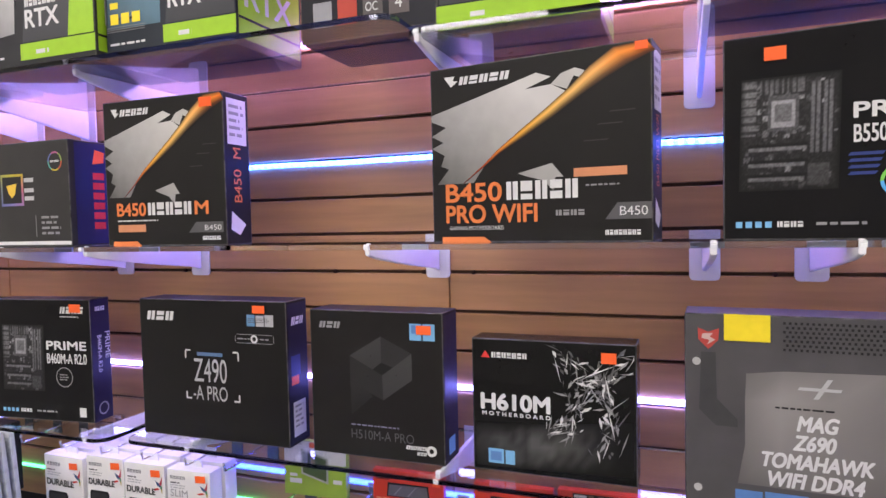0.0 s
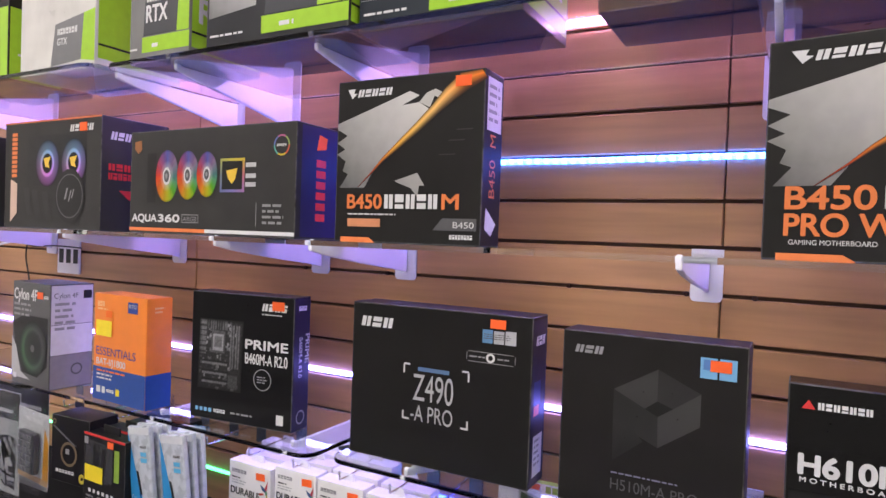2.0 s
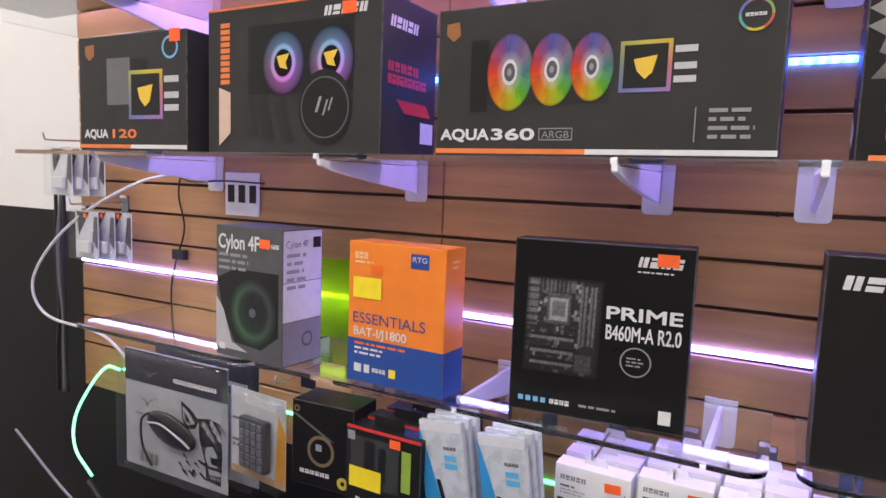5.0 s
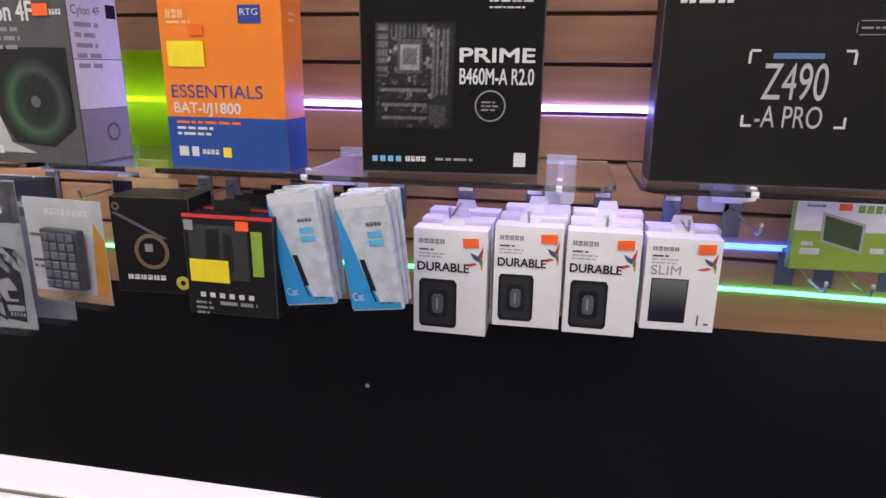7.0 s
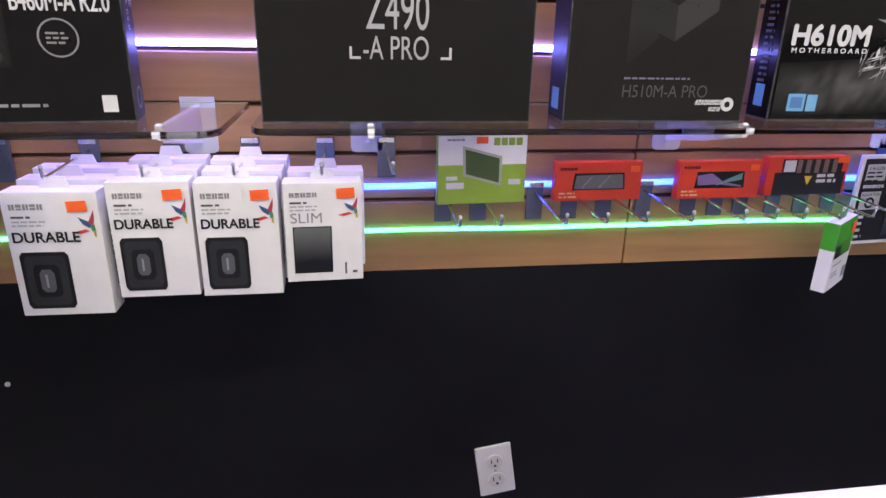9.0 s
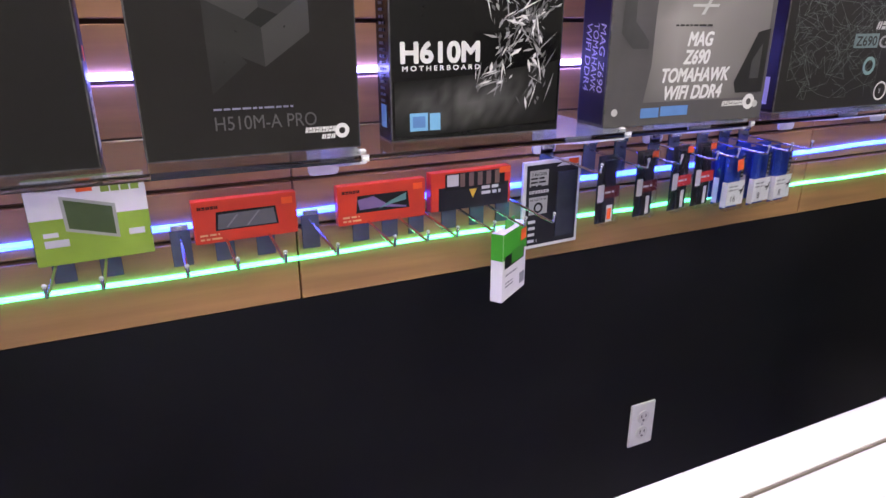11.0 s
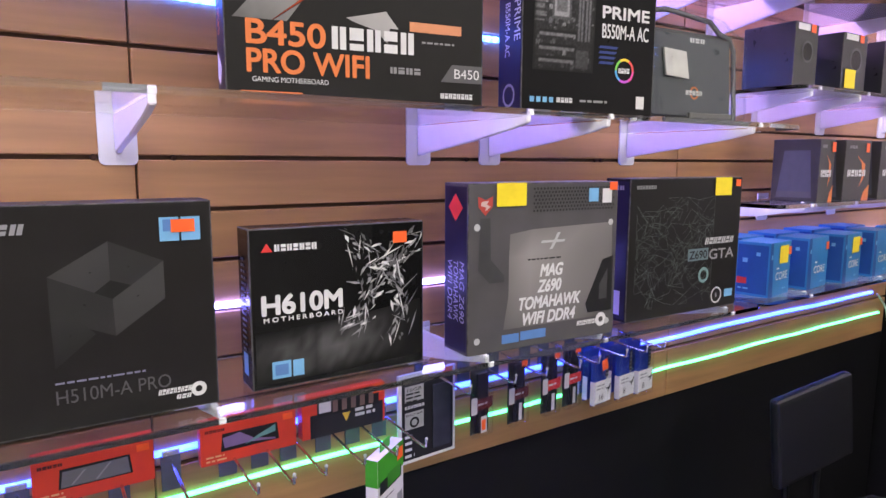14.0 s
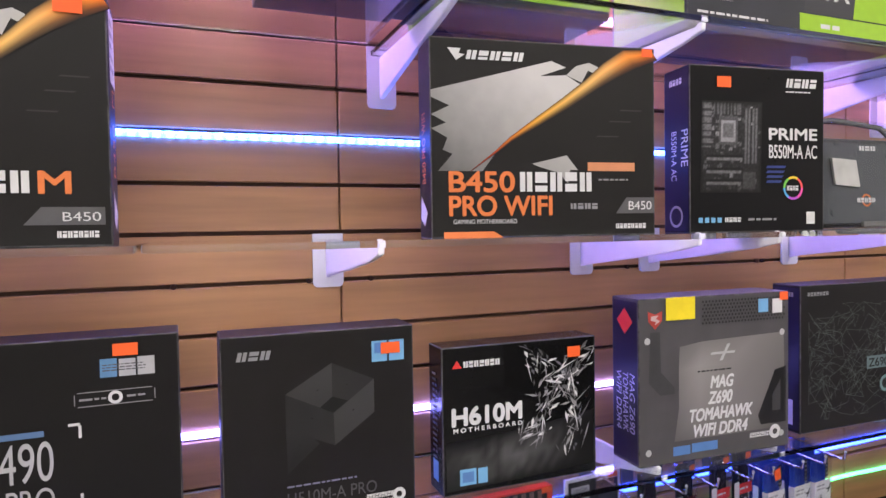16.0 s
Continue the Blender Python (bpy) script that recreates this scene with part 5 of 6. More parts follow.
gpu_box(-1.438, .160, .25, .17, card("pewter_card", (.20, .20, .20), .3), "grey graphics card box with a lime stripe", split=.22, art="plain", y=.965)
gpu_box(-1.235, .300, .26, .18, card("ash_card", (.035, .036, .040), .3), "graphics card box with steel artwork and yellow badges", split=.42, y=.965)
gpu_box(-.927, .262, .26, .18, card("ink_card", (.030, .036, .046), .3), "dark blue graphics card box with icy artwork", split=.46, art="blue", y=.98)
gpu_box(-.582, .225, .20, .16, card("onyx_card", (.030, .030, .036), .3), "black graphics card box with a row of round icons", stripe=False, icons=True, side=False, y=1.03)
gpu_box(-.357, .230, .21, .18, card("graphite_card", (.028, .029, .032), .3), "dark graphics card box with a broad lime foot", y=1.03)
gpu_box(-.005, .428, .25, .17, card("dusk_card", (.050, .052, .060), .3), "dark graphics card box with yellow badges and white lines", split=.52, art="steel", y=1.015)
gpu_box(.488, .36, .25, .17, card("sand_card", (.16, .13, .06), .3), "graphics card box with yellow badges", split=.5, y=1.02)
gpu_box(.92, .34, .25, .17, card("soot_card", (.03, .03, .033), .3), "dark graphics card box with a lime stripe", y=1.02)


# ---- hooks and hanging goods ----
def hook(x, z, reach=.15, drop=0.0):
    ob = thing("slatwall_hook", pose(x, WALL, z), "clear-backed chrome wire hook fixed in the slatwall", "hook", "slatwall hooks")
    part("back_plate", block(-.014, .014, -.004, -.0006, -.052, .012, .001), stuff("hook_plate", (.22, .23, .25), .22, .6), ob)
    part("clip", block(-.012, .012, -.010, -.0045, .004, .012, .001), CHROME, ob)
    part("wire", tube(spline([(0, -.004, -.006), (0, -reach * .5, -.008 - drop * .5), (0, -reach, -.010 - drop), (0, -reach - .008, -.004 - drop), (0, -reach - .010, .004 - drop)], 4), .0022, 8), CHROME, ob)
    tipb = bmesh.new()
    bmesh.ops.create_uvsphere(tipb, u_segments=8, v_segments=6, radius=.0028, matrix=Matrix.Translation((0, -reach - .010, .005 - drop)))
    part("tip", tipb, ink("tip_white", (.45, .45, .45)), ob)
    return ob


for hx in (-2.10, -1.91, -1.775, -1.72, -1.592, -1.493, -1.405, -1.285, -1.169, -1.058, -.948, -.855):
    hook(hx, 1.022, .15)
for hx in (-.764, -.706, -.612, -.552, -.492, -.422, -.340, -.290, -.243, -.182, -.128, -.076):
    hook(hx, .947, .155)
for hx in (.012, .107, .178, .260, .310, .385, .445, .50):
    hook(hx, 1.015, .15)

PAPERWHITE = stuff("white_card", (.80, .79, .78), .4, vary=.03)


def drive_box(x, y, z, w, h, slim, turn, front, label):
    d = .036
    ob, f = carton("hard_drive_box", x, y, z, w, d, h, PAPERWHITE, label, "box", "boxed portable drives", turn, .001)
    tab = prism([(.34 * w, h), (.66 * w, h), (.62 * w, h + .014), (.38 * w, h + .014)], .002, "y")
    bmesh.ops.translate(tab, vec=(0, d * .6, 0), verts=tab.verts)
    part("hang_tab", tab, PAPERWHITE, ob)
    if not front:
        return ob
    f.mark("word_mark", .08 * w, .865 * h, .36 * w, .045 * h, 5, GREY)
    f.lines("small_print", .08 * w, .80 * h, .22 * w, 1, .006, DIM, 2)
    f.lines("small_print", .08 * w, .765 * h, .45 * w, 2, .005, ink("pale_grey", (.45, .45, .46)), 3)
    for pts, c in (([(.66, .775), (.80, .73), (.84, .70), (.80, .665), (.72, .70)], (.05, .10, .22)), ([(.79, .72), (.885, .85), (.875, .75), (.855, .69)], (.45, .05, .08)), ([(.81, .69), (.87, .70), (.88, .64), (.83, .63)], (.08, .26, .14)), ([(.55, .62), (.74, .655), (.80, .635), (.66, .605)], (.62, .06, .05)), ([(.84, .635), (.88, .645), (.875, .57), (.85, .585)], (.50, .38, .04))):
        f.poly("bird_print", scaled(w, h, [(a * .8 + .24, b * .8 + .185) for a, b in pts]), ink("bird%.2f" % c[0], c), 2)
    f.tag(.68 * w, .845 * h, .024, .014, STICK, 3)
    if slim:
        f.text("SLIM", .08 * w, .61 * h, .10 * h, GREY, .40 * w)
        f.rect("drive_print", .10 * w, .09 * h, .60 * w, .57 * h, BLACK, 1)
        f.rect("drive_print", .115 * w, .10 * h, .585 * w, .56 * h, shade("drive_sheen", (.010, .010, .010), (.16, .17, .16), (.05, 0, .03), (.05, 0, .09), .3), 2)
        f.text("1", .76 * w, .07 * h, .12 * h, DIM)
        f.lines("small_print", .86 * w, .08 * h, .08 * w, 1, .007, DIM, 3)
    else:
        f.text("DURABLE", .06 * w, .61 * h, .08 * h, BLACK, .70 * w, bold=.024)
        for (a, b, c, e), mt, ly in (((.08, .06, .60, .53), BLACK, 1), ((.12, .09, .56, .50), ink("rubber", (.03, .031, .034)), 2), ((.20, .16, .48, .43), BLACK, 3), ((.26, .20, .42, .39), ink("drive_plate", (.10, .105, .12)), 4)):
            k = .035
            f.poly("drive_print", scaled(w, h, [(a + k, b), (c - k, b), (c, b + k), (c, e - k), (c - k, e), (a + k, e), (a, e - k), (a, b + k)]), mt, ly)
        f.bars("drive_print", [(.32 * w, .24 * h, .345 * w, .35 * h)], GREY, 5)
        g = Face(ob, w, d, h, "right")
        g.text("DURABLE", .65 * d, .70 * h, .4 * d, BLACK, .5 * h, turn=90, bold=.016)
    return ob


for bx, bz, bw, bh, slim, tn in ((-1.342, .826, .114, .168, False, -1), (-1.218, .847, .101, .158, False, 1), (-1.112, .845, .105, .158, False, 0), (-1.000, .861, .103, .139, True, 2)):
    for k in range(3 if not slim else 2):
        drive_box(bx + .004 * k, 1.145 + .040 * k, bz + .006 * k, bw, bh, slim, tn, k == 0, "white boxed portable drive hanging from a wire hook")

SATIN = stuff("satin_bag", (.50, .54, .60), .28, vary=.10, scale=40, bump=.12, fine=70)
CABLE_BLUE = stuff("bag_blue", (.03, .28, .62), .35, vary=.05)


def cable_bag(x, y, z, tilt, front):
    ob = thing("cable_pack", pose(x, y, z, 0, tilt, -6), "blue and silver bagged cable hanging from a hook", "cable pack", "bagged cables")
    w, h = .078, .165
    bm = block(0, w, 0, .010, -h, 0, .003)
    part("bag", bm, SATIN, ob)
    f = Face(ob, w, .01, h)
    f.m = Matrix.Translation((0, 0, -h))
    f.poly("blue_print", scaled(w, h, [(.0, .02), (.97, .02), (.97, .07), (.58, .08), (.36, .32), (.20, .62), (.0, .95)]), CABLE_BLUE, 1, "blue printed corner")
    f.rect("fold", .02 * w, .90 * h, .98 * w, .985 * h, ink("bag_pale", (.62, .64, .68)), 1)
    if front:
        f.bars("cable_print", [(.44 * w, .18 * h, .54 * w, .46 * h)], BLACK, 2, -.22)
        f.bars("cable_print", [(.49 * w, .08 * h, .52 * w, .2 * h)], BLACK, 2, -.3)
        f.mark("word_mark", .55 * w, .74 * h, .3 * w, .03 * h, 4, DIM)
        f.lines("badge", .55 * w, .64 * h, .36 * w, 2, .012, ink("bag_sky", (.10, .42, .70)), 3, .7)
        f.text("Cat", .06 * w, .10 * h, .07 * h, WHITE, .22 * w, 3)
        f.lines("small_print", .60 * w, .06 * h, .32 * w, 1, .006, DIM, 4)


for bx, tg in ((-1.531, False), (-1.432, True)):
    for k in range(3):
        cable_bag(bx + .004 * k, 1.046 + .018 * k, 1.054 + .003 * k, -9 + 1.5 * k, k == 0)

TOOLBLACK = card("tool_black_card", (.016, .016, .017), .3)
for k in range(4):
    ob, f = carton("accessory_box", -1.656 + .008 * k, 1.034 + .045 * k, .874, .140, .036, .150 + .002 * k, TOOLBLACK, "black window box with a red lid edge and a yellow tag", "box", "black window boxes", -1, .001)
    w, h = .140, .150
    f.rect("lid_edge", 0, .965 * h, w, h, RED, 1)
    part("hang_tab", block(.3 * w, .7 * w, .016, .018, h, h + .018, .0006), TOOLBLACK, ob)
    if k == 0:
        f.rect("window", .06 * w, .36 * h, .72 * w, .90 * h, ink("window_smoke", (.045, .046, .048), .15), 2)
        f.bars("window_print", [(.25 * w, .45 * h, .40 * w, .86 * h), (.45 * w, .45 * h, .55 * w, .82 * h)], BLACK, 3)
        f.rect("lime_label", .76 * w, .42 * h, .88 * w, .86 * h, ink("lime_label", (.26, .40, .06)), 3)
        f.tag(.05 * w, .33 * h, .062, .034, YELLOW)
        f.tag(.60 * w, .86 * h, .020, .014)
        f.rect("badge", .02 * w, .84 * h, .12 * w, .94 * h, GREY, 3)
        f.bars("icon_print", [((.14 + .11 * q) * w, .17 * h, (.20 + .11 * q) * w, .22 * h) for q in range(6)], WHITE, 2)
        f.lines("small_print", .08 * w, .10 * h, .2 * w, 3, .008, GREY, 5)
        f.lines("small_print", .36 * w, .10 * h, .45 * w, 1, .012, GREY, 6)
ob, f = carton("accessory_box", -1.768, 1.030, .899, .122, .07, .145, card("speaker_black", (.011, .010, .011), .32), "black earphone box with a gold badge and a brown card behind", "box", "", 4, .001)
w, h = .122, .145
f.ring("cable_print", .48 * w, .44 * h, .027, .021, ink("dull_gold", (.16, .115, .07)), 2)
f.mark("word_mark", .14 * w, .14 * h, .50 * w, .05 * h, 6, WHITE)
f.ring("badge", .84 * w, .12 * h, .0105, .004, ink("badge_gold", (.50, .42, .05)), 2)
f.ring("badge", .08 * w, .90 * h, .006, .003, ink("dull_gold", (.16, .115, .07)), 2)
f.bars("cable_print", [(.62 * w, .58 * h, .70 * w, .84 * h)], DIM, 2, -2.0)
f.bars("cable_print", [(.40 * w, .44 * h, .50 * w, .52 * h)], GREY, 3)
kb = solid("kraft_card", block(-1.830, -1.712, 1.118, 1.121, .893, 1.055, .0008), stuff("kraft_card", (.42, .27, .14), .7), "brown kraft backing card of a hanging pack", "card")
part("tab", block(-1.778, -1.728, 1.1175, 1.1205, 1.0555, 1.085, .0006), stuff("kraft_card", (.42, .27, .14), .7), kb)
part("violet_label", block(-1.826, -1.792, 1.1165, 1.1175, 1.03, 1.05), PLUM, kb)


def blister(name, x, y, z, w, h, d, label, card_mat, turn=0.0):
    """Hanging card with a clear moulded cover over it. z is its foot."""
    ob = thing(name, pose(x, y, z, 0, 0, turn), label, "blister pack", "hanging packs")
    part("backing_card", block(.003, w - .003, d, d + .0015, .003, h - .003, .0006), card_mat, ob)
    part("cover", block(0, w, 0, d - .0008, 0, h, .006, segs=3), CLEAR, ob, "clear plastic cover").visible_shadow = False
    f = Face(ob, w, d, h)
    f.m = Matrix.Translation((0, d, 0))
    return ob, f


MOUSECARD = stuff("mouse_card", (.42, .42, .43), .35)
for k in (1, 0):
    ob, f = blister("mouse_pack", -2.255 + .03 * k, 1.035 + .05 * k, .800, .300, .255, .024, "grey and black blister pack holding a gaming mouse", MOUSECARD, 1)
    w, h = .300, .255
    f.rect("header_print", .01 * w, .72 * h, .99 * w, .98 * h, ink("header_dark", (.03, .03, .032)), 1)
    f.poly("emblem", scaled(w, h, [(.14, .84), (.26, .79), (.38, .85), (.28, .81), (.26, .76), (.24, .81)]), GREY, 2)
    f.mark("word_mark", .50 * w, .78 * h, .40 * w, .035 * h, 14, WHITE)
    if k == 0:
        INKY, PALE = ink("wolf_black", (.015, .015, .016)), ink("wolf_pale", (.36, .36, .37))
        f.poly("wolf_print", scaled(w, h, [(.57, .655), (.575, .52), (.61, .44), (.70, .46), (.735, .53), (.67, .60)]), INKY, 1)
        f.poly("wolf_print", scaled(w, h, [(.585, .62), (.59, .52), (.63, .47), (.70, .50), (.65, .57)]), PALE, 2)
        f.poly("wolf_print", scaled(w, h, [(.60, .575), (.615, .50), (.66, .49), (.635, .54)]), INKY, 3)
        f.poly("wolf_print", scaled(w, h, [(.73, .55), (.83, .57), (.93, .55), (.945, .30), (.93, .06), (.80, .08), (.79, .22), (.74, .38)]), INKY, 1)
        r = random.Random(4)
        for q in range(11):
            u, v = .755 + .016 * q, .50 - .018 * (q % 5) + .012 * (q % 3)
            f.poly("wolf_print", scaled(w, h, [(u, v), (u + .012, v + .045), (u + .055, v - .01), (u + .065, v - .06), (u + .04, v - .025)]), PALE if q % 2 else ink("wolf_grey", (.20, .20, .205)), 2)
        f.poly("wolf_print", scaled(w, h, [(.80, .34), (.86, .36), (.90, .30), (.90, .20), (.82, .20), (.79, .26)]), PALE, 2)
        f.poly("wolf_print", scaled(w, h, [(.84, .275), (.905, .275), (.92, .25), (.89, .215), (.85, .22)]), INKY, 3)
        f.poly("wolf_print", scaled(w, h, [(.82, .175), (.93, .175), (.935, .14), (.83, .13)]), PALE, 2)
        f.bars("tooth_print", [((.84 + .02 * q) * w, .10 * h, (.85 + .02 * q) * w, .125 * h) for q in range(5)], PALE, 3)
        for q in range(16):
            u, v = r.uniform(.52, .80), r.uniform(.08, .24)
            f.poly("wolf_print", scaled(w, h, [(u, v), (u + .02, v + .012), (u + .055, v - .035), (u + .03, v - .02)]), INKY, 2)
        f.lines("small_print", .12 * w, .455 * h, .2 * w, 1, .006, DIM, 3)
        f.bars("word_mark", [((.16 + .05 * q) * w, .06 * h, (.195 + .05 * q) * w, .15 * h) for q in range(4)], ink("wolf_grey", (.33, .33, .34)), 2)
        f.poly("emblem", scaled(w, h, [(.12, .62), (.24, .56), (.36, .63), (.26, .58), (.24, .52), (.22, .58)]), DIM, 2)
        mb = bmesh.new()
        bmesh.ops.create_uvsphere(mb, u_segments=24, v_segments=14, radius=.5, matrix=pose(.155, .012, .105, 0, 14, 0) @ Matrix.Diagonal((.14, .022, .062, 1)))
        for fc in mb.faces:
            fc.smooth = True
        part("mouse", mb, stuff("mouse_black", (.012, .012, .013), .18), ob, "black gaming mouse")
        part("mouse_trim", tube(spline([(.10, .0015, .115), (.14, .0005, .118), (.19, .0015, .10), (.215, .004, .085)]), .002), ink("silver", (.5, .5, .52)), ob)
        part("mouse_cord", tube(spline([(.09, .010, .13), (.072, .008, .11), (.075, .008, .06), (.10, .010, .02)]), .0025), stuff("cord_black", (.012, .012, .012), .4), ob)
ob, f = blister("keypad_pack", -1.935, 1.025, .868, .150, .168, .022, "clear blister pack holding a dark number keypad", stuff("keypad_card", (.52, .52, .53), .35), -5)
w, h = .150, .168
f.poly("orange_print", scaled(w, h, [(.80, .02), (.98, .02), (.98, .62), (.86, .80)]), ink("amber", (.62, .28, .03)), 1)
f.rect("orange_print", .02 * w, .02 * h, .98 * w, .10 * h, ink("amber_pale", (.48, .30, .16)), 1)
f.mark("word_mark", .28 * w, .83 * h, .55 * w, .06 * h, 8, WHITE)
f.lines("small_print", .05 * w, .62 * h, .18 * w, 1, .010, DIM, 5)
f.lines("small_print", .05 * w, .38 * h, .20 * w, 2, .010, DIM, 6)
kp = part("keypad", block(.045, .115, .004, .018, .028, .122, .004), stuff("keypad_dark", (.045, .048, .055), .35), ob, "dark number keypad")
for i in range(4):
    for j in range(6):
        part("key", block(.050 + .0155 * i, .0625 + .0155 * i, .0005, .0036, .032 + .0146 * j, .0435 + .0146 * j, .001, segs=1), stuff("key_cap", (.11, .115, .13), .4) if i + j == 0 else bpy.data.materials["key_cap"], kp)

# boxed drive and memory on the hook ends
ob, f = carton("solid_state_drive_box", -.782, 1.232, .942, .136, .016, .103, stuff("drive_card", (.30, .46, .05), .35, vary=.05), "lime green and white boxed solid state drive on hooks", "box", "", 3, .001, -2)
w, h = .136, .103
f.rect("white_band", 0, .58 * h, w, h, PAPERWHITE, 1)
f.poly("drive_print", scaled(w, h, [(.27, .86), (.72, .70), (.72, .26), (.28, .42)]), ink("drive_silver", (.42, .44, .38)), 2)
f.poly("drive_print", scaled(w, h, [(.30, .81), (.69, .67), (.69, .31), (.31, .45)]), ink("drive_green", (.07, .11, .04)), 3)
f.tag(.42 * w, .89 * h, .018, .010)
f.bars("badge", [((.62 + .085 * k) * w, .86 * h, (.69 + .085 * k) * w, .97 * h) for k in range(4)], ink("badge_green", (.25, .38, .06)), 2)
f.lines("small_print", .09 * w, .23 * h, .26 * w, 1, .016, WHITE, 3, .6)
f.lines("small_print", .09 * w, .36 * h, .14 * w, 1, .010, WHITE, 5, .6)
f.rect("label", .80 * w, .28 * h, .94 * w, .36 * h, WHITE, 3)
f.mark("word_mark", .10 * w, .93 * h, .2 * w, .03 * h, 4, DIM)
Face(ob, w, .016, h, "left").rect("side_print", .001, 0, .015, h, ink("badge_green", (.25, .38, .06)), 1)

REDCARD = stuff("memory_red_card", (.72, .055, .02), .35, vary=.05)
for bx, tn, dark in ((-.594, 1.5, False), (-.388, 1, True)):
    ob, f = carton("memory_box", bx, 1.253, .938, .145, .016, .062, REDCARD, "bright red memory module box with a window", "box", "red memory boxes", tn, .001)
    w, h = .143, .062
    f.poly("window", scaled(w, h, [(.20, .28), (.82, .28), (.80, .72), (.22, .72)]), BLACK, 1)
    if dark:
        f.poly("module_print", scaled(w, h, [(.22, .62), (.40, .68), (.55, .45), (.78, .34), (.78, .30), (.5, .38), (.24, .36)]), ink("module_violet", (.24, .16, .34)), 2)
        f.poly("module_print", scaled(w, h, [(.45, .34), (.60, .52), (.78, .68), (.78, .50), (.62, .44)]), ink("module_teal", (.15, .34, .33)), 2)
    else:
        f.poly("module_print", scaled(w, h, [(.22, .31), (.80, .31), (.78, .68), (.24, .66)]), ink("module_grey", (.16, .165, .17)), 2)
        f.bars("module_print", [(.3 * w, .34 * h, .32 * w, .62 * h), (.5 * w, .34 * h, .52 * w, .66 * h)], GREY, 3, .9)
    f.mark("word_mark", .05 * w, .80 * h, .2 * w, .07 * h, 5, BLACK)
    f.lines("small_print", .05 * w, .18 * h, .24 * w, 2, .006, ink("pale_orange", (.85, .50, .25)), 3)
    f.tag(.86 * w, .74 * h, .016, .010, ink("price_orange", (.95, .14, .03)))
ob, f = carton("memory_box", -.234, 1.253, .941, .150, .018, .064, REDCARD, "red and black memory module box with a gold emblem", "box", "", 2, .001)
w, h = .150, .064
f.rect("black_print", .09 * w, .0, .97 * w, .60 * h, ink("memory_black", (.02, .02, .024)), 1)
f.rect("window", .17 * w, .52 * h, .92 * w, .95 * h, BLACK, 1)
f.bars("module_print", [((.35 + .11 * k) * w, .58 * h, (.41 + .11 * k) * w, .93 * h) for k in range(5)], ink("module_brown", (.20, .13, .11)), 2)
f.rect("badge", .19 * w, .62 * h, .33 * w, .92 * h, WHITE, 3)
f.poly("emblem", scaled(w, h, [(.46, .50), (.56, .50), (.51, .26)]), GOLD, 3)
f.lines("small_print", .62 * w, .46 * h, .28 * w, 2, .009, WHITE, 3, .6)
f.tag(.84 * w, .84 * h, .022, .010)
ob = thing("memory_pack", pose(-.054, 1.260, .845, 0, 0, 4), "white-edged black memory pack with a grey tinted window", "blister pack")
w, h = .126, .160
part("backing_card", block(0, w, .004, .010, 0, h, .0012), PAPERWHITE, ob)
f = Face(ob, w, .004, h)
f.m = Matrix.Translation((0, .0038, 0))
f.rect("black_print", .05 * w, .04 * h, .95 * w, .96 * h, ink("memory_black", (.02, .02, .024)), 1)
f.rect("label", .10 * w, .72 * h, .42 * w, .90 * h, ink("label_grey", (.45, .45, .44)), 2)
f.text("16GB", .14 * w, .84 * h, .035 * h, BLACK, .24 * w, 3)
f.lines("small_print", .12 * w, .80 * h, .26 * w, 3, .007, BLACK, 5)
f.mark("word_mark", .10 * w, .64 * h, .34 * w, .035 * h, 7, WHITE)
f.rect("label", .10 * w, .40 * h, .42 * w, .60 * h, ink("label_grey", (.45, .45, .44)), 2)
f.text("READY FOR", .12 * w, .555 * h, .025 * h, BLACK, .28 * w, 3)
f.ring("seal_print", .26 * w, .475 * h, .010, .006, BLACK, 3)
f.lines("small_print", .10 * w, .30 * h, .16 * w, 4, .012, WHITE, 8)
f.poly("corner_print", scaled(w, h, [(.55, .92), (.96, .92), (.96, .96), (.66, .96)]), WHITE, 2)
f.tag(.76 * w, .93 * h, .022, .010)
part("window", block(.57 * w, .90 * w, .0, .003, .10 * h, .86 * h, .0015), stuff("smoke_plastic", (.045, .05, .065), .16), ob, "grey tinted plastic window")

ob, f = carton("usb_adapter_box", -.136, 1.186, .789, .094, .022, .120, PAPERWHITE, "narrow white and green box hanging from a hook", "box", "", 35, .001)
for side, n in (("left", .022), ("front", .094)):
    g = Face(ob, .094, .022, .120, side)
    g.rect("green_print", 0, .074, n, .120, ink("leaf_green", (.06, .36, .03)), 1, "green upper half")
    if side == "front":
        g.rect("window", .006, .058, .084, .080, BLACK, 2)
        g.rect("module_print", .032, .061, .080, .084, ink("leaf_mid", (.05, .26, .03)), 3)
        g.lines("small_print", .010, .044, .06, 1, .007, GREY, 3)
        g.lines("small_print", .010, .030, .04, 2, .006, GREY, 4)
        g.rect("bar_code_label", .068, .012, .088, .032, GREY, 2)
        g.tag(.066, .092, .022, .020)
part("hang_tab", block(.030, .064, .010, .012, .120, .136, .0006), ink("leaf_green", (.06, .36, .03)), ob)


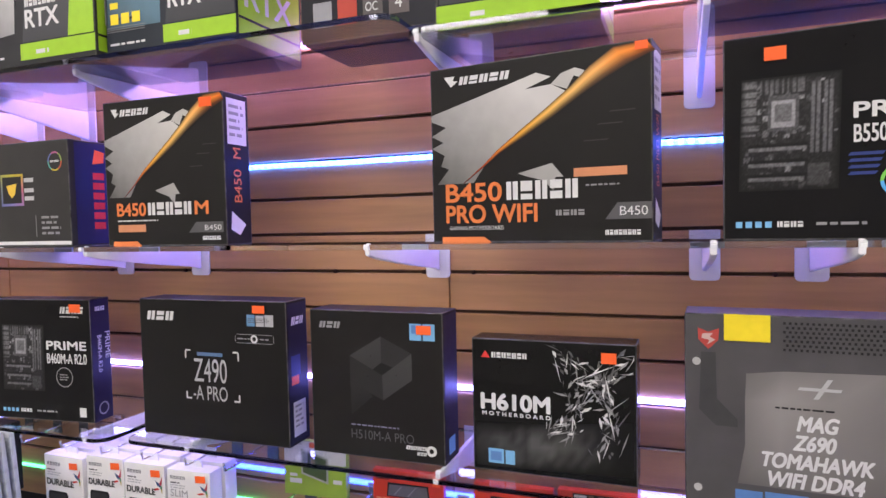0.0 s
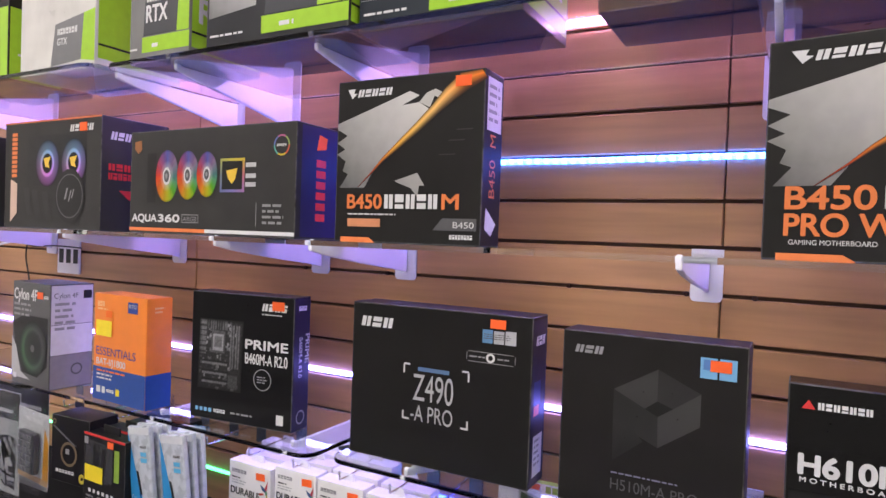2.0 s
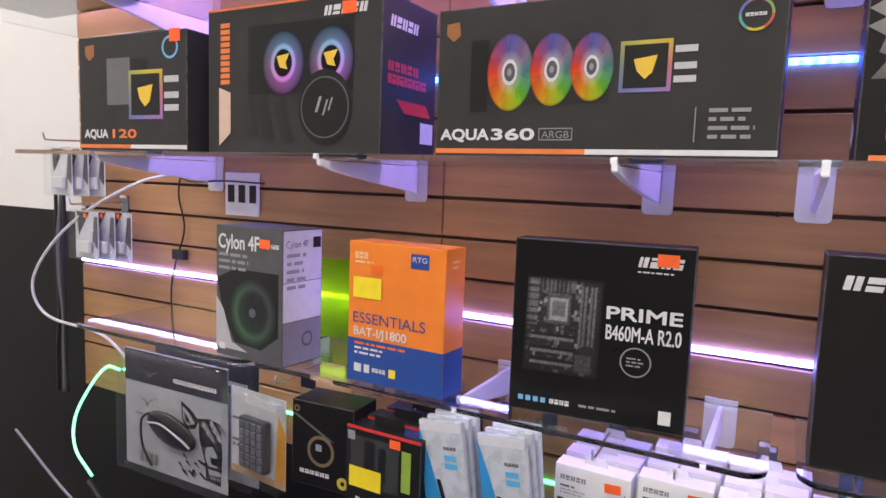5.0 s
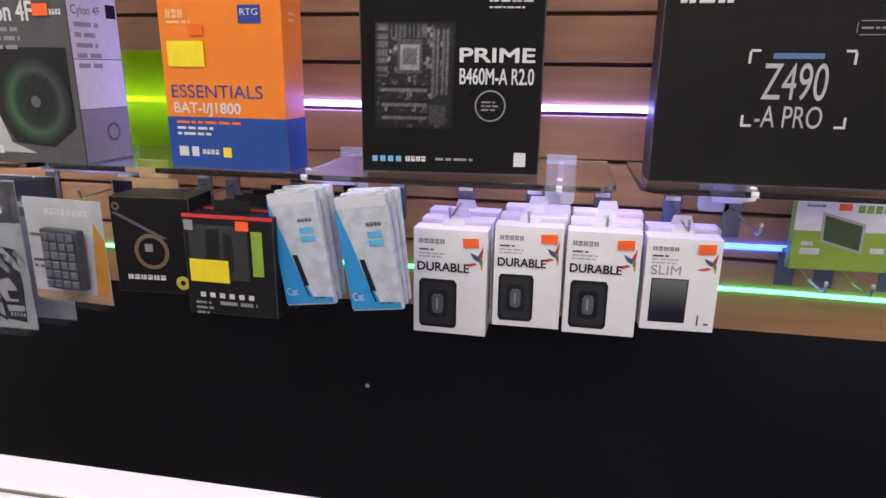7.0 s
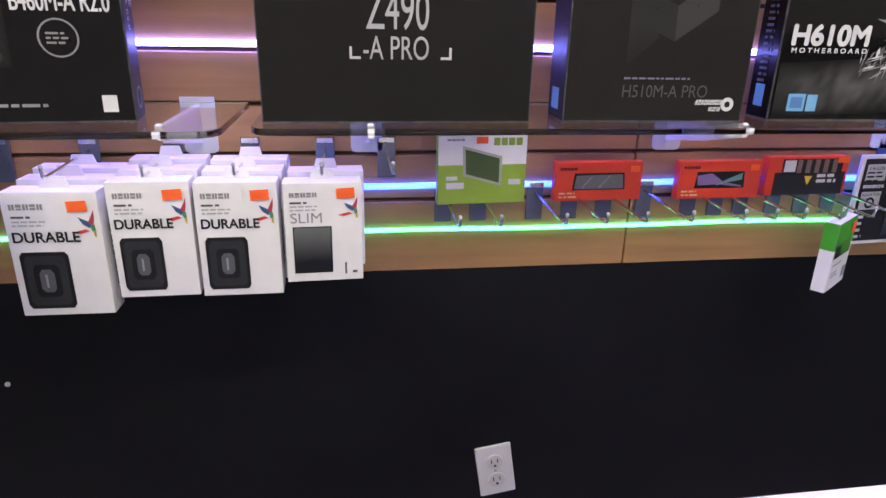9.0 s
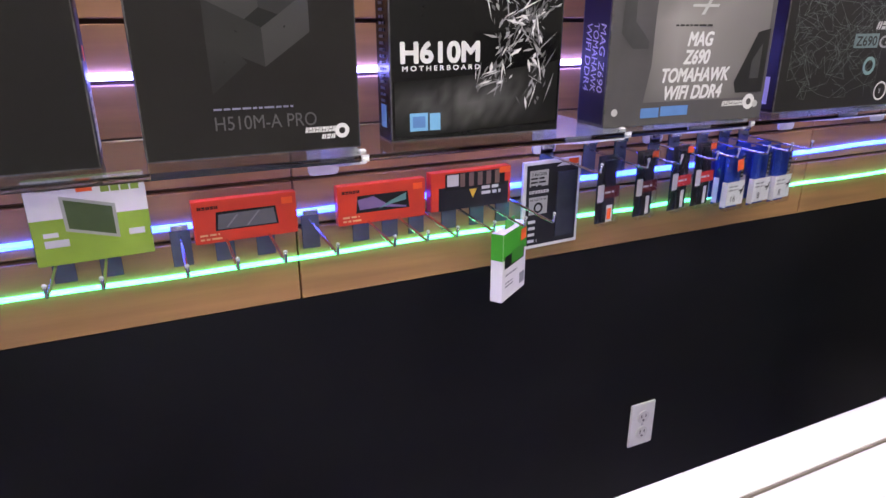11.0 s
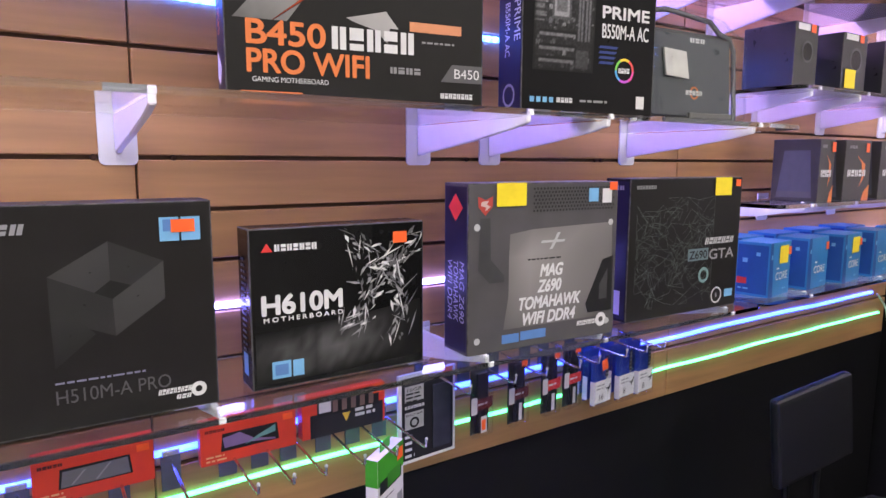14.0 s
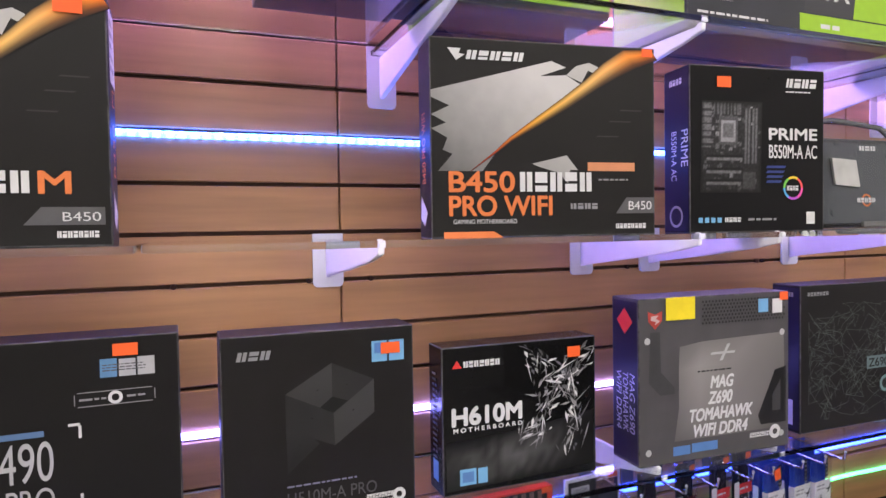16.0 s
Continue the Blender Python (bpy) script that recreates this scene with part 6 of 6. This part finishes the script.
def memory_stick(x, y, z, red, tag, turn=8):
    w, h = .050, .128
    ob, f = blister("memory_blister", x, y, z, w, h, .014, "slim clear pack holding a dark memory module", stuff("memory_backing", (.03, .03, .034), .4) if "memory_backing" not in bpy.data.materials else bpy.data.materials["memory_backing"], turn)
    part("module", block(.012, .038, .004, .009, .008, h - .010, .001), ink("module_black", (.012, .012, .013), .3), ob)
    f.m = Matrix.Translation((0, .0035, 0))
    f.rect("label", .16 * w, .40 * h, .95 * w, .56 * h, RED if red else ink("maroon", (.12, .012, .016)), 1, "red paper label")
    f.lines("label_print", .22 * w, .47 * h, .6 * w, 1, .008, WHITE, 3)
    f.rect("label", -.12 * w, .36 * h, .18 * w, .60 * h, ink("label_pale", (.58, .56, .60)), 2)
    if tag == "low":
        f.rect("label", .36 * w, .06 * h, .66 * w, .30 * h, WHITE, 2)
        f.tag(.38 * w, .10 * h, .010, .020)
    else:
        f.tag(.52 * w, .88 * h, .016, .012)
        f.rect("label", .42 * w, .08 * h, .60 * w, .34 * h, ink("label_pale", (.58, .56, .60)), 2)


for k, (bx, red, tg) in enumerate(((.064, False, "low"), (.149, False, "top"), (.231, True, "top"), (.287, True, "top"))):
    memory_stick(bx, 1.200, .890 + .002 * k, red, tg)
BLUEPACK = stuff("pack_blue", (.015, .05, .36), .3)
for bx, num in ((.358, "16"), (.429, "8"), (.488, "8")):
    for k in range(3):
        ob, f = blister("memory_blister", bx + .006 * k, 1.192 + .028 * k, .884 + .003 * k, .056, .112, .014, "blue memory pack with a white capacity label", BLUEPACK, 6)
        w, h = .056, .112
        f.m = Matrix.Translation((0, .0035, 0))
        part("side_label", block(-.0012, -.0004, .001, .013, .08 * h, .52 * h), WHITE, ob, "white label wrapped round the side")
        if k == 0:
            f.rect("label", .05 * w, .10 * h, .95 * w, .52 * h, WHITE, 1, "white paper label")
            f.text(num, .28 * w, .16 * h, .11 * h, BLACK, None, 2)
            f.lines("small_print", .12 * w, .42 * h, .6 * w, 2, .007, GREY, 3)
            f.bars("emblem", [(.74 * w, .28 * h, .80 * w, .42 * h), (.66 * w, .33 * h, .88 * w, .36 * h)], BLACK, 2, .5)
            f.rect("module_print", .60 * w, .58 * h, .78 * w, .96 * h, BLACK, 1)
            f.lines("module_print", .63 * w, .9 * h, .12 * w, 6, .008, GREY, 5)
            if num == "16":
                f.tag(.40 * w, .70 * h, .018, .022, STICK, 10)

# ---- lower wall, counter, chair ----
def outlet(x, z, lean):
    ob = thing("wall_outlet", pose(x, WALL, z, 0, lean, 0), "white double power outlet plate screwed to the black wall", "power outlet", "wall outlets")
    part("cover_plate", block(-.035, .035, -.006, -.0005, -.057, .057, .0035), PLATE, ob)
    for k in (-.021, .021):
        own = bmesh.new()
        bmesh.ops.create_cone(own, cap_ends=True, segments=24, radius1=.0165, radius2=.016, depth=.003, matrix=pose(0, -.0072, k, 90))
        face = part("socket", own, ink("socket_ivory", (.66, .65, .62)), ob)
        for s, u in ((.0045, -.006), (.004, .006)):
            part("slot", block(u - .001, u + .001, -.0094, -.0088, k - s + .003, k + s + .003), DARK, face)
        own = bmesh.new()
        bmesh.ops.create_cone(own, cap_ends=True, segments=12, radius1=.0026, radius2=.0026, depth=.0006, matrix=pose(0, -.0091, k - .008, 90))
        part("slot", own, DARK, face)
    own = bmesh.new()
    bmesh.ops.create_cone(own, cap_ends=True, segments=12, radius1=.003, radius2=.0025, depth=.0015, matrix=pose(0, -.0066, 0, 90))
    part("screw", own, ink("screw_grey", (.45, .45, .45)), ob)


outlet(-.651, .391, -9)
outlet(.314, .350, 0)
speck = bmesh.new()
bmesh.ops.create_uvsphere(speck, u_segments=10, v_segments=6, radius=.0045, matrix=Matrix.Translation((-1.470, WALL - .002, .635)) @ Matrix.Diagonal((1, .6, 1, 1)))
solid("wall_plug", speck, ink("plug_white", (.6, .6, .6)), "small white plug in the black wall", "wall plug")

TOPZ = .90
ct = thing("counter", pose(0, -.008, 0, 0, 0, .2), "long white laminate shop counter with a back rim", "counter")
part("worktop", block(-3.4, 1.30, .410, .6075, TOPZ - .030, TOPZ - .002, .003), COUNTER, ct)
part("rim", block(-3.4, 1.30, .6095, .649, TOPZ - .032, TOPZ, .003), COUNTER, ct, "white raised back rim")
part("front_panel", block(-3.38, 1.28, .42, .44, .0, TOPZ - .031, .002), COUNTER, ct)
part("back_panel", block(-3.38, 1.28, .60, .62, .0, TOPZ - .034, .002), COUNTER, ct)
for bx in (-3.38, 1.26):
    part("end_panel", block(bx, bx + .02, .442, .598, 0, TOPZ - .031, .002), COUNTER, ct)
part("seam", block(-3.38, 1.28, .6078, .6092, TOPZ - .01, TOPZ - .0012), ink("seam_grey", (.22, .19, .16)), ct)

VINYL = stuff("chair_vinyl", (.010, .010, .012), .35, vary=.2, scale=30, bump=.05, fine=300)
TUBEBLACK = stuff("chair_tube", (.015, .015, .016), .3)
ch = thing("chair", pose(.905, 1.038, 0, 0, 0, -3), "black vinyl chair with a bent tube frame behind the counter", "chair")
bk = block(-.146, .146, -.013, .013, .680, .878, .012, segs=3)
for v in bk.verts:
    v.co.y += .05 * (v.co.x / .146) ** 2 * -.3 + .10 * (v.co.z - .675)
    v.co.z += .07 * v.co.x
part("backrest", bk, VINYL, ch, "black padded backrest")
part("seat", block(-.20, .20, -.42, -.02, .43, .48, .02, segs=3), VINYL, ch)
for s in (-1, 1):
    part("back_post", tube(spline([(s * .066, .014, .72), (s * .060, .012, .60), (s * .056, .0, .54), (s * .060, -.04, .48), (s * .12, -.20, .42)]), .008), TUBEBLACK, ch)
    part("leg", tube([(s * .17, -.05, .42), (s * .20, .03, .0)], .011), TUBEBLACK, ch)
    part("leg", tube([(s * .17, -.38, .42), (s * .20, -.42, .0)], .011), TUBEBLACK, ch)
own = bmesh.new()
bmesh.ops.create_uvsphere(own, u_segments=28, v_segments=18, radius=.5, matrix=pose(.925, .878, .566, 0, 8, 20) @ Matrix.Diagonal((.25, .20, .175, 1)))
for v in own.verts:
    v.co += Vector((noise.noise(v.co * 9), noise.noise(v.co * 9 + Vector((5, 0, 0))), noise.noise(v.co * 9 + Vector((0, 7, 0))))) * .03 + Vector((0, 0, abs(noise.noise(v.co * 22)) * .02))
    v.co.z = max(v.co.z, .483)
for fc in own.faces:
    fc.smooth = True
bag = solid("bag", own, stuff("bag_teal", (.0015, .005, .008), .9, vary=.3), "dark navy cloth bag slumped on the chair seat", "bag")
part("strap", tube(spline([(.722, .863, .45), (.737, .868, .52), (.772, .888, .59), (.817, .898, .626), (.872, .903, .636)]), .024), stuff("strap_blue", (.02, .05, .35), .6), bag, "bright blue strap")
cr = thing("crate", pose(1.062, 1.100, .213, 0, 0, 0), "teal slotted plastic crate beside the chair", "crate")
for k in range(6):
    part("slat", block(-.11 + .038 * k, -.088 + .038 * k, -.01, .01, 0, .20, .003), stuff("teal_plastic", (.06, .38, .36), .35) if k == 0 else bpy.data.materials["teal_plastic"], cr)
part("rim", block(-.125, .125, -.014, .014, .20, .232, .006), bpy.data.materials["teal_plastic"], cr)
part("base", block(-.09, .09, -.012, .012, -.213, .0, .006), TUBEBLACK, cr, "dark crate foot")

# ---- cables and small goods by the left end ----
CORDW = stuff("white_cord", (.62, .62, .62), .4)
CORDB = stuff("black_cord", (.012, .012, .012), .45)
solid("white_cable", tube(spline([(1.72, 1.18, .760), (1.744, 1.18, .680), (1.746, 1.18, .611), (1.741, 1.18, .543), (1.753, 1.18, .417), (1.758, 1.18, .310), (1.74, 1.18, .15), (1.70, 1.17, .006)]), .003), CORDW, "thin pale cable hanging behind the chair", "cable")
solid("white_cable", tube(spline([(-2.34, 1.290, 1.42), (-2.46, 1.24, 1.385), (-2.62, 1.20, 1.30), (-2.74, 1.18, 1.20), (-2.79, 1.17, 1.105), (-2.74, 1.18, 1.03), (-2.55, 1.20, 1.005), (-2.46, 1.22, .94)]), .0038), CORDW, "white cable looping beside the slatwall end", "cable")
solid("led_cable", tube(spline([(-2.36, 1.290, 1.42), (-2.37, 1.290, 1.36), (-2.35, 1.290, 1.28), (-2.38, 1.290, 1.20), (-2.40, 1.290, 1.12), (-2.39, 1.290, 1.0)]), .0022), CORDB, "thin black cable down the slatwall", "cable")
for cz in (1.425, 1.215):
    solid("led_controller", block(-2.385, -2.345, 1.280, 1.296, cz - .012, cz + .012, .002), CORDB, "small black LED strip connector on the slatwall", "connector", "connectors")
solid("led_cable", tube(spline([(-2.36, 1.278, 1.408), (-2.30, 1.272, 1.395), (-2.2, 1.275, 1.40), (-2.08, 1.28, 1.398)]), .002), CORDB, "thin black cable along the slatwall", "cable")
for cx, s in ((-2.80, 1), (-2.815, 2), (-2.83, 3)):
    rr = random.Random(s)
    solid("cable", tube(spline([(cx + rr.uniform(-.01, .01), 1.26, 1.45 - .11 * q) for q in range(7)]), .005), CORDB if s != 2 else stuff("grey_cord", (.14, .15, .16), .4), "cable running down the end of the slatwall", "cable", "cables at the slatwall end")
solid("green_tube", tube(spline([(-2.60, 1.284, .884), (-2.645, 1.275, .885), (-2.68, 1.25, .83), (-2.70, 1.22, .75), (-2.67, 1.20, .68), (-2.60, 1.20, .62)]), .0035), LED_GREEN, "lit green LED tube hanging from the slatwall end", "light tube")
for px, pz in ((-2.745, 1.345), (-2.645, 1.190)):
    for k in range(3):
        ob, f = blister("cable_pack", px + .035 * k, 1.18 + .02 * k, pz, .11, .125, .018, "clear and white pack of a small cable on a hook", stuff("pack_white", (.62, .62, .63), .4) if "pack_white" not in bpy.data.materials else bpy.data.materials["pack_white"], -4)
        f.poly("black_print", [(.01, .12), (.07, .12), (.02, .06)], BLACK, 1)
        f.poly("black_print", [(.09, .11), (.105, .11), (.105, .03), (.08, .05)], DIM, 1)
        part("plug", block(.03, .085, .004, .015, .02, .05, .004), ink("plug_white", (.6, .6, .6)), ob)
        f.tag(.045, .105, .014, .012)
    hook(px + .06, pz + .15, .14)
sg = solid("white_tag_card", block(-2.215, -2.110, 1.294, 1.2985, 1.322, 1.420, .001), PAPERWHITE, "white paper card pinned to the slatwall", "card")
for k in range(3):
    part("black_bar", block(-2.205 + .034 * k, -2.185 + .034 * k, 1.2926, 1.2936, 1.352, 1.392), BLACK, sg)
solid("end_cord", tube(spline([(1.76, 1.28, .955), (1.83, 1.28, .90), (1.835, 1.27, .84), (1.83, 1.26, .80)]), .003), CORDW, "thin white cord end at the slatwall edge", "cord")
solid("pale_cable", tube(spline([(1.88, 1.10, .98), (1.76, .98, .80), (1.60, .92, .66), (1.40, .90, .50), (1.38, .90, .30)]), .004), CORDW, "pale cable hanging by the black side wall", "cable")
# power supply bricks and wires low on the left
pb = thing("power_brick", pose(-2.295, 1.05, .570, 0, 6, 10), "white and black power adapters tangled in wires", "power adapter")
part("adapter", block(-.045, .018, -.03, .03, -.02, .018, .006), PLATE, pb)
part("adapter", block(-.14, -.07, -.03, .03, -.035, .025, .006), DARK, pb)
part("adapter", block(.045, .075, -.03, .02, -.07, .03, .006), PLATE, pb)
part("wire", tube(spline([(-.30, .0, .22), (-.12, -.02, .13), (.02, -.03, .08), (.08, -.02, -.02), (.10, 0, -.10)]), .003), stuff("grey_lead", (.28, .28, .28), .4), pb)
part("wire", tube(spline([(-.08, .0, .16), (.06, -.04, .10), (.12, -.02, .0), (.10, 0, -.12)]), .005), CORDB, pb)
part("stand", block(-.16, .11, -.04, .04, -.60, -.075, .004), BLACKWALL, pb)

# screws set in a groove
for sx in (-1.290, -1.073, -.690, -.495, -.395, .112, .445, .463):
    sc = bmesh.new()
    bmesh.ops.create_cone(sc, cap_ends=True, segments=14, radius1=.0045, radius2=.0035, depth=.006, matrix=pose(sx, WALL - .001, 1.386, 90))
    solid("screw", sc, stuff("rusty_screw", (.045, .018, .015), .5, .6) if "rusty_screw" not in bpy.data.materials else bpy.data.materials["rusty_screw"], "small dark screw head in a slatwall groove", "screw", "wall screws")

# ---- slatwall boards and floor tiles ----
def slat_mesh(w, z0, z1):
    g = 0.0032
    return mesh_of("slat", block(0, w, -0.012, 0, z0 + g, z1 - g, 0.0014, segs=1), WOOD)


levels = sorted([SLAT_FOOT - 0.004, SLAT_TOP + 0.004] + GROOVES + [1.914, 1.990, 2.066, 2.142, 2.218, 2.294])
for xa, xb in zip(SEAMS, SEAMS[1:]):
    for za, zb in zip(levels, levels[1:]):
        ob = new("slat", slat_mesh(xb - xa - 0.0025, za, zb))
        ob.parent = wall_north
        ob.location = (xa + 0.00125, WALL + 0.012, 0)
tile = mesh_of("tile", block(-0.297, 0.297, -0.297, 0.297, -0.004, 0, 0.002, segs=1), TILE)
for i in range(10):
    for j in range(8):
        ob = new("tile", tile)
        ob.parent = floor
        ob.location = (-4.0 + 0.6 * i, -3.2 + 0.6 * j, 0.0)
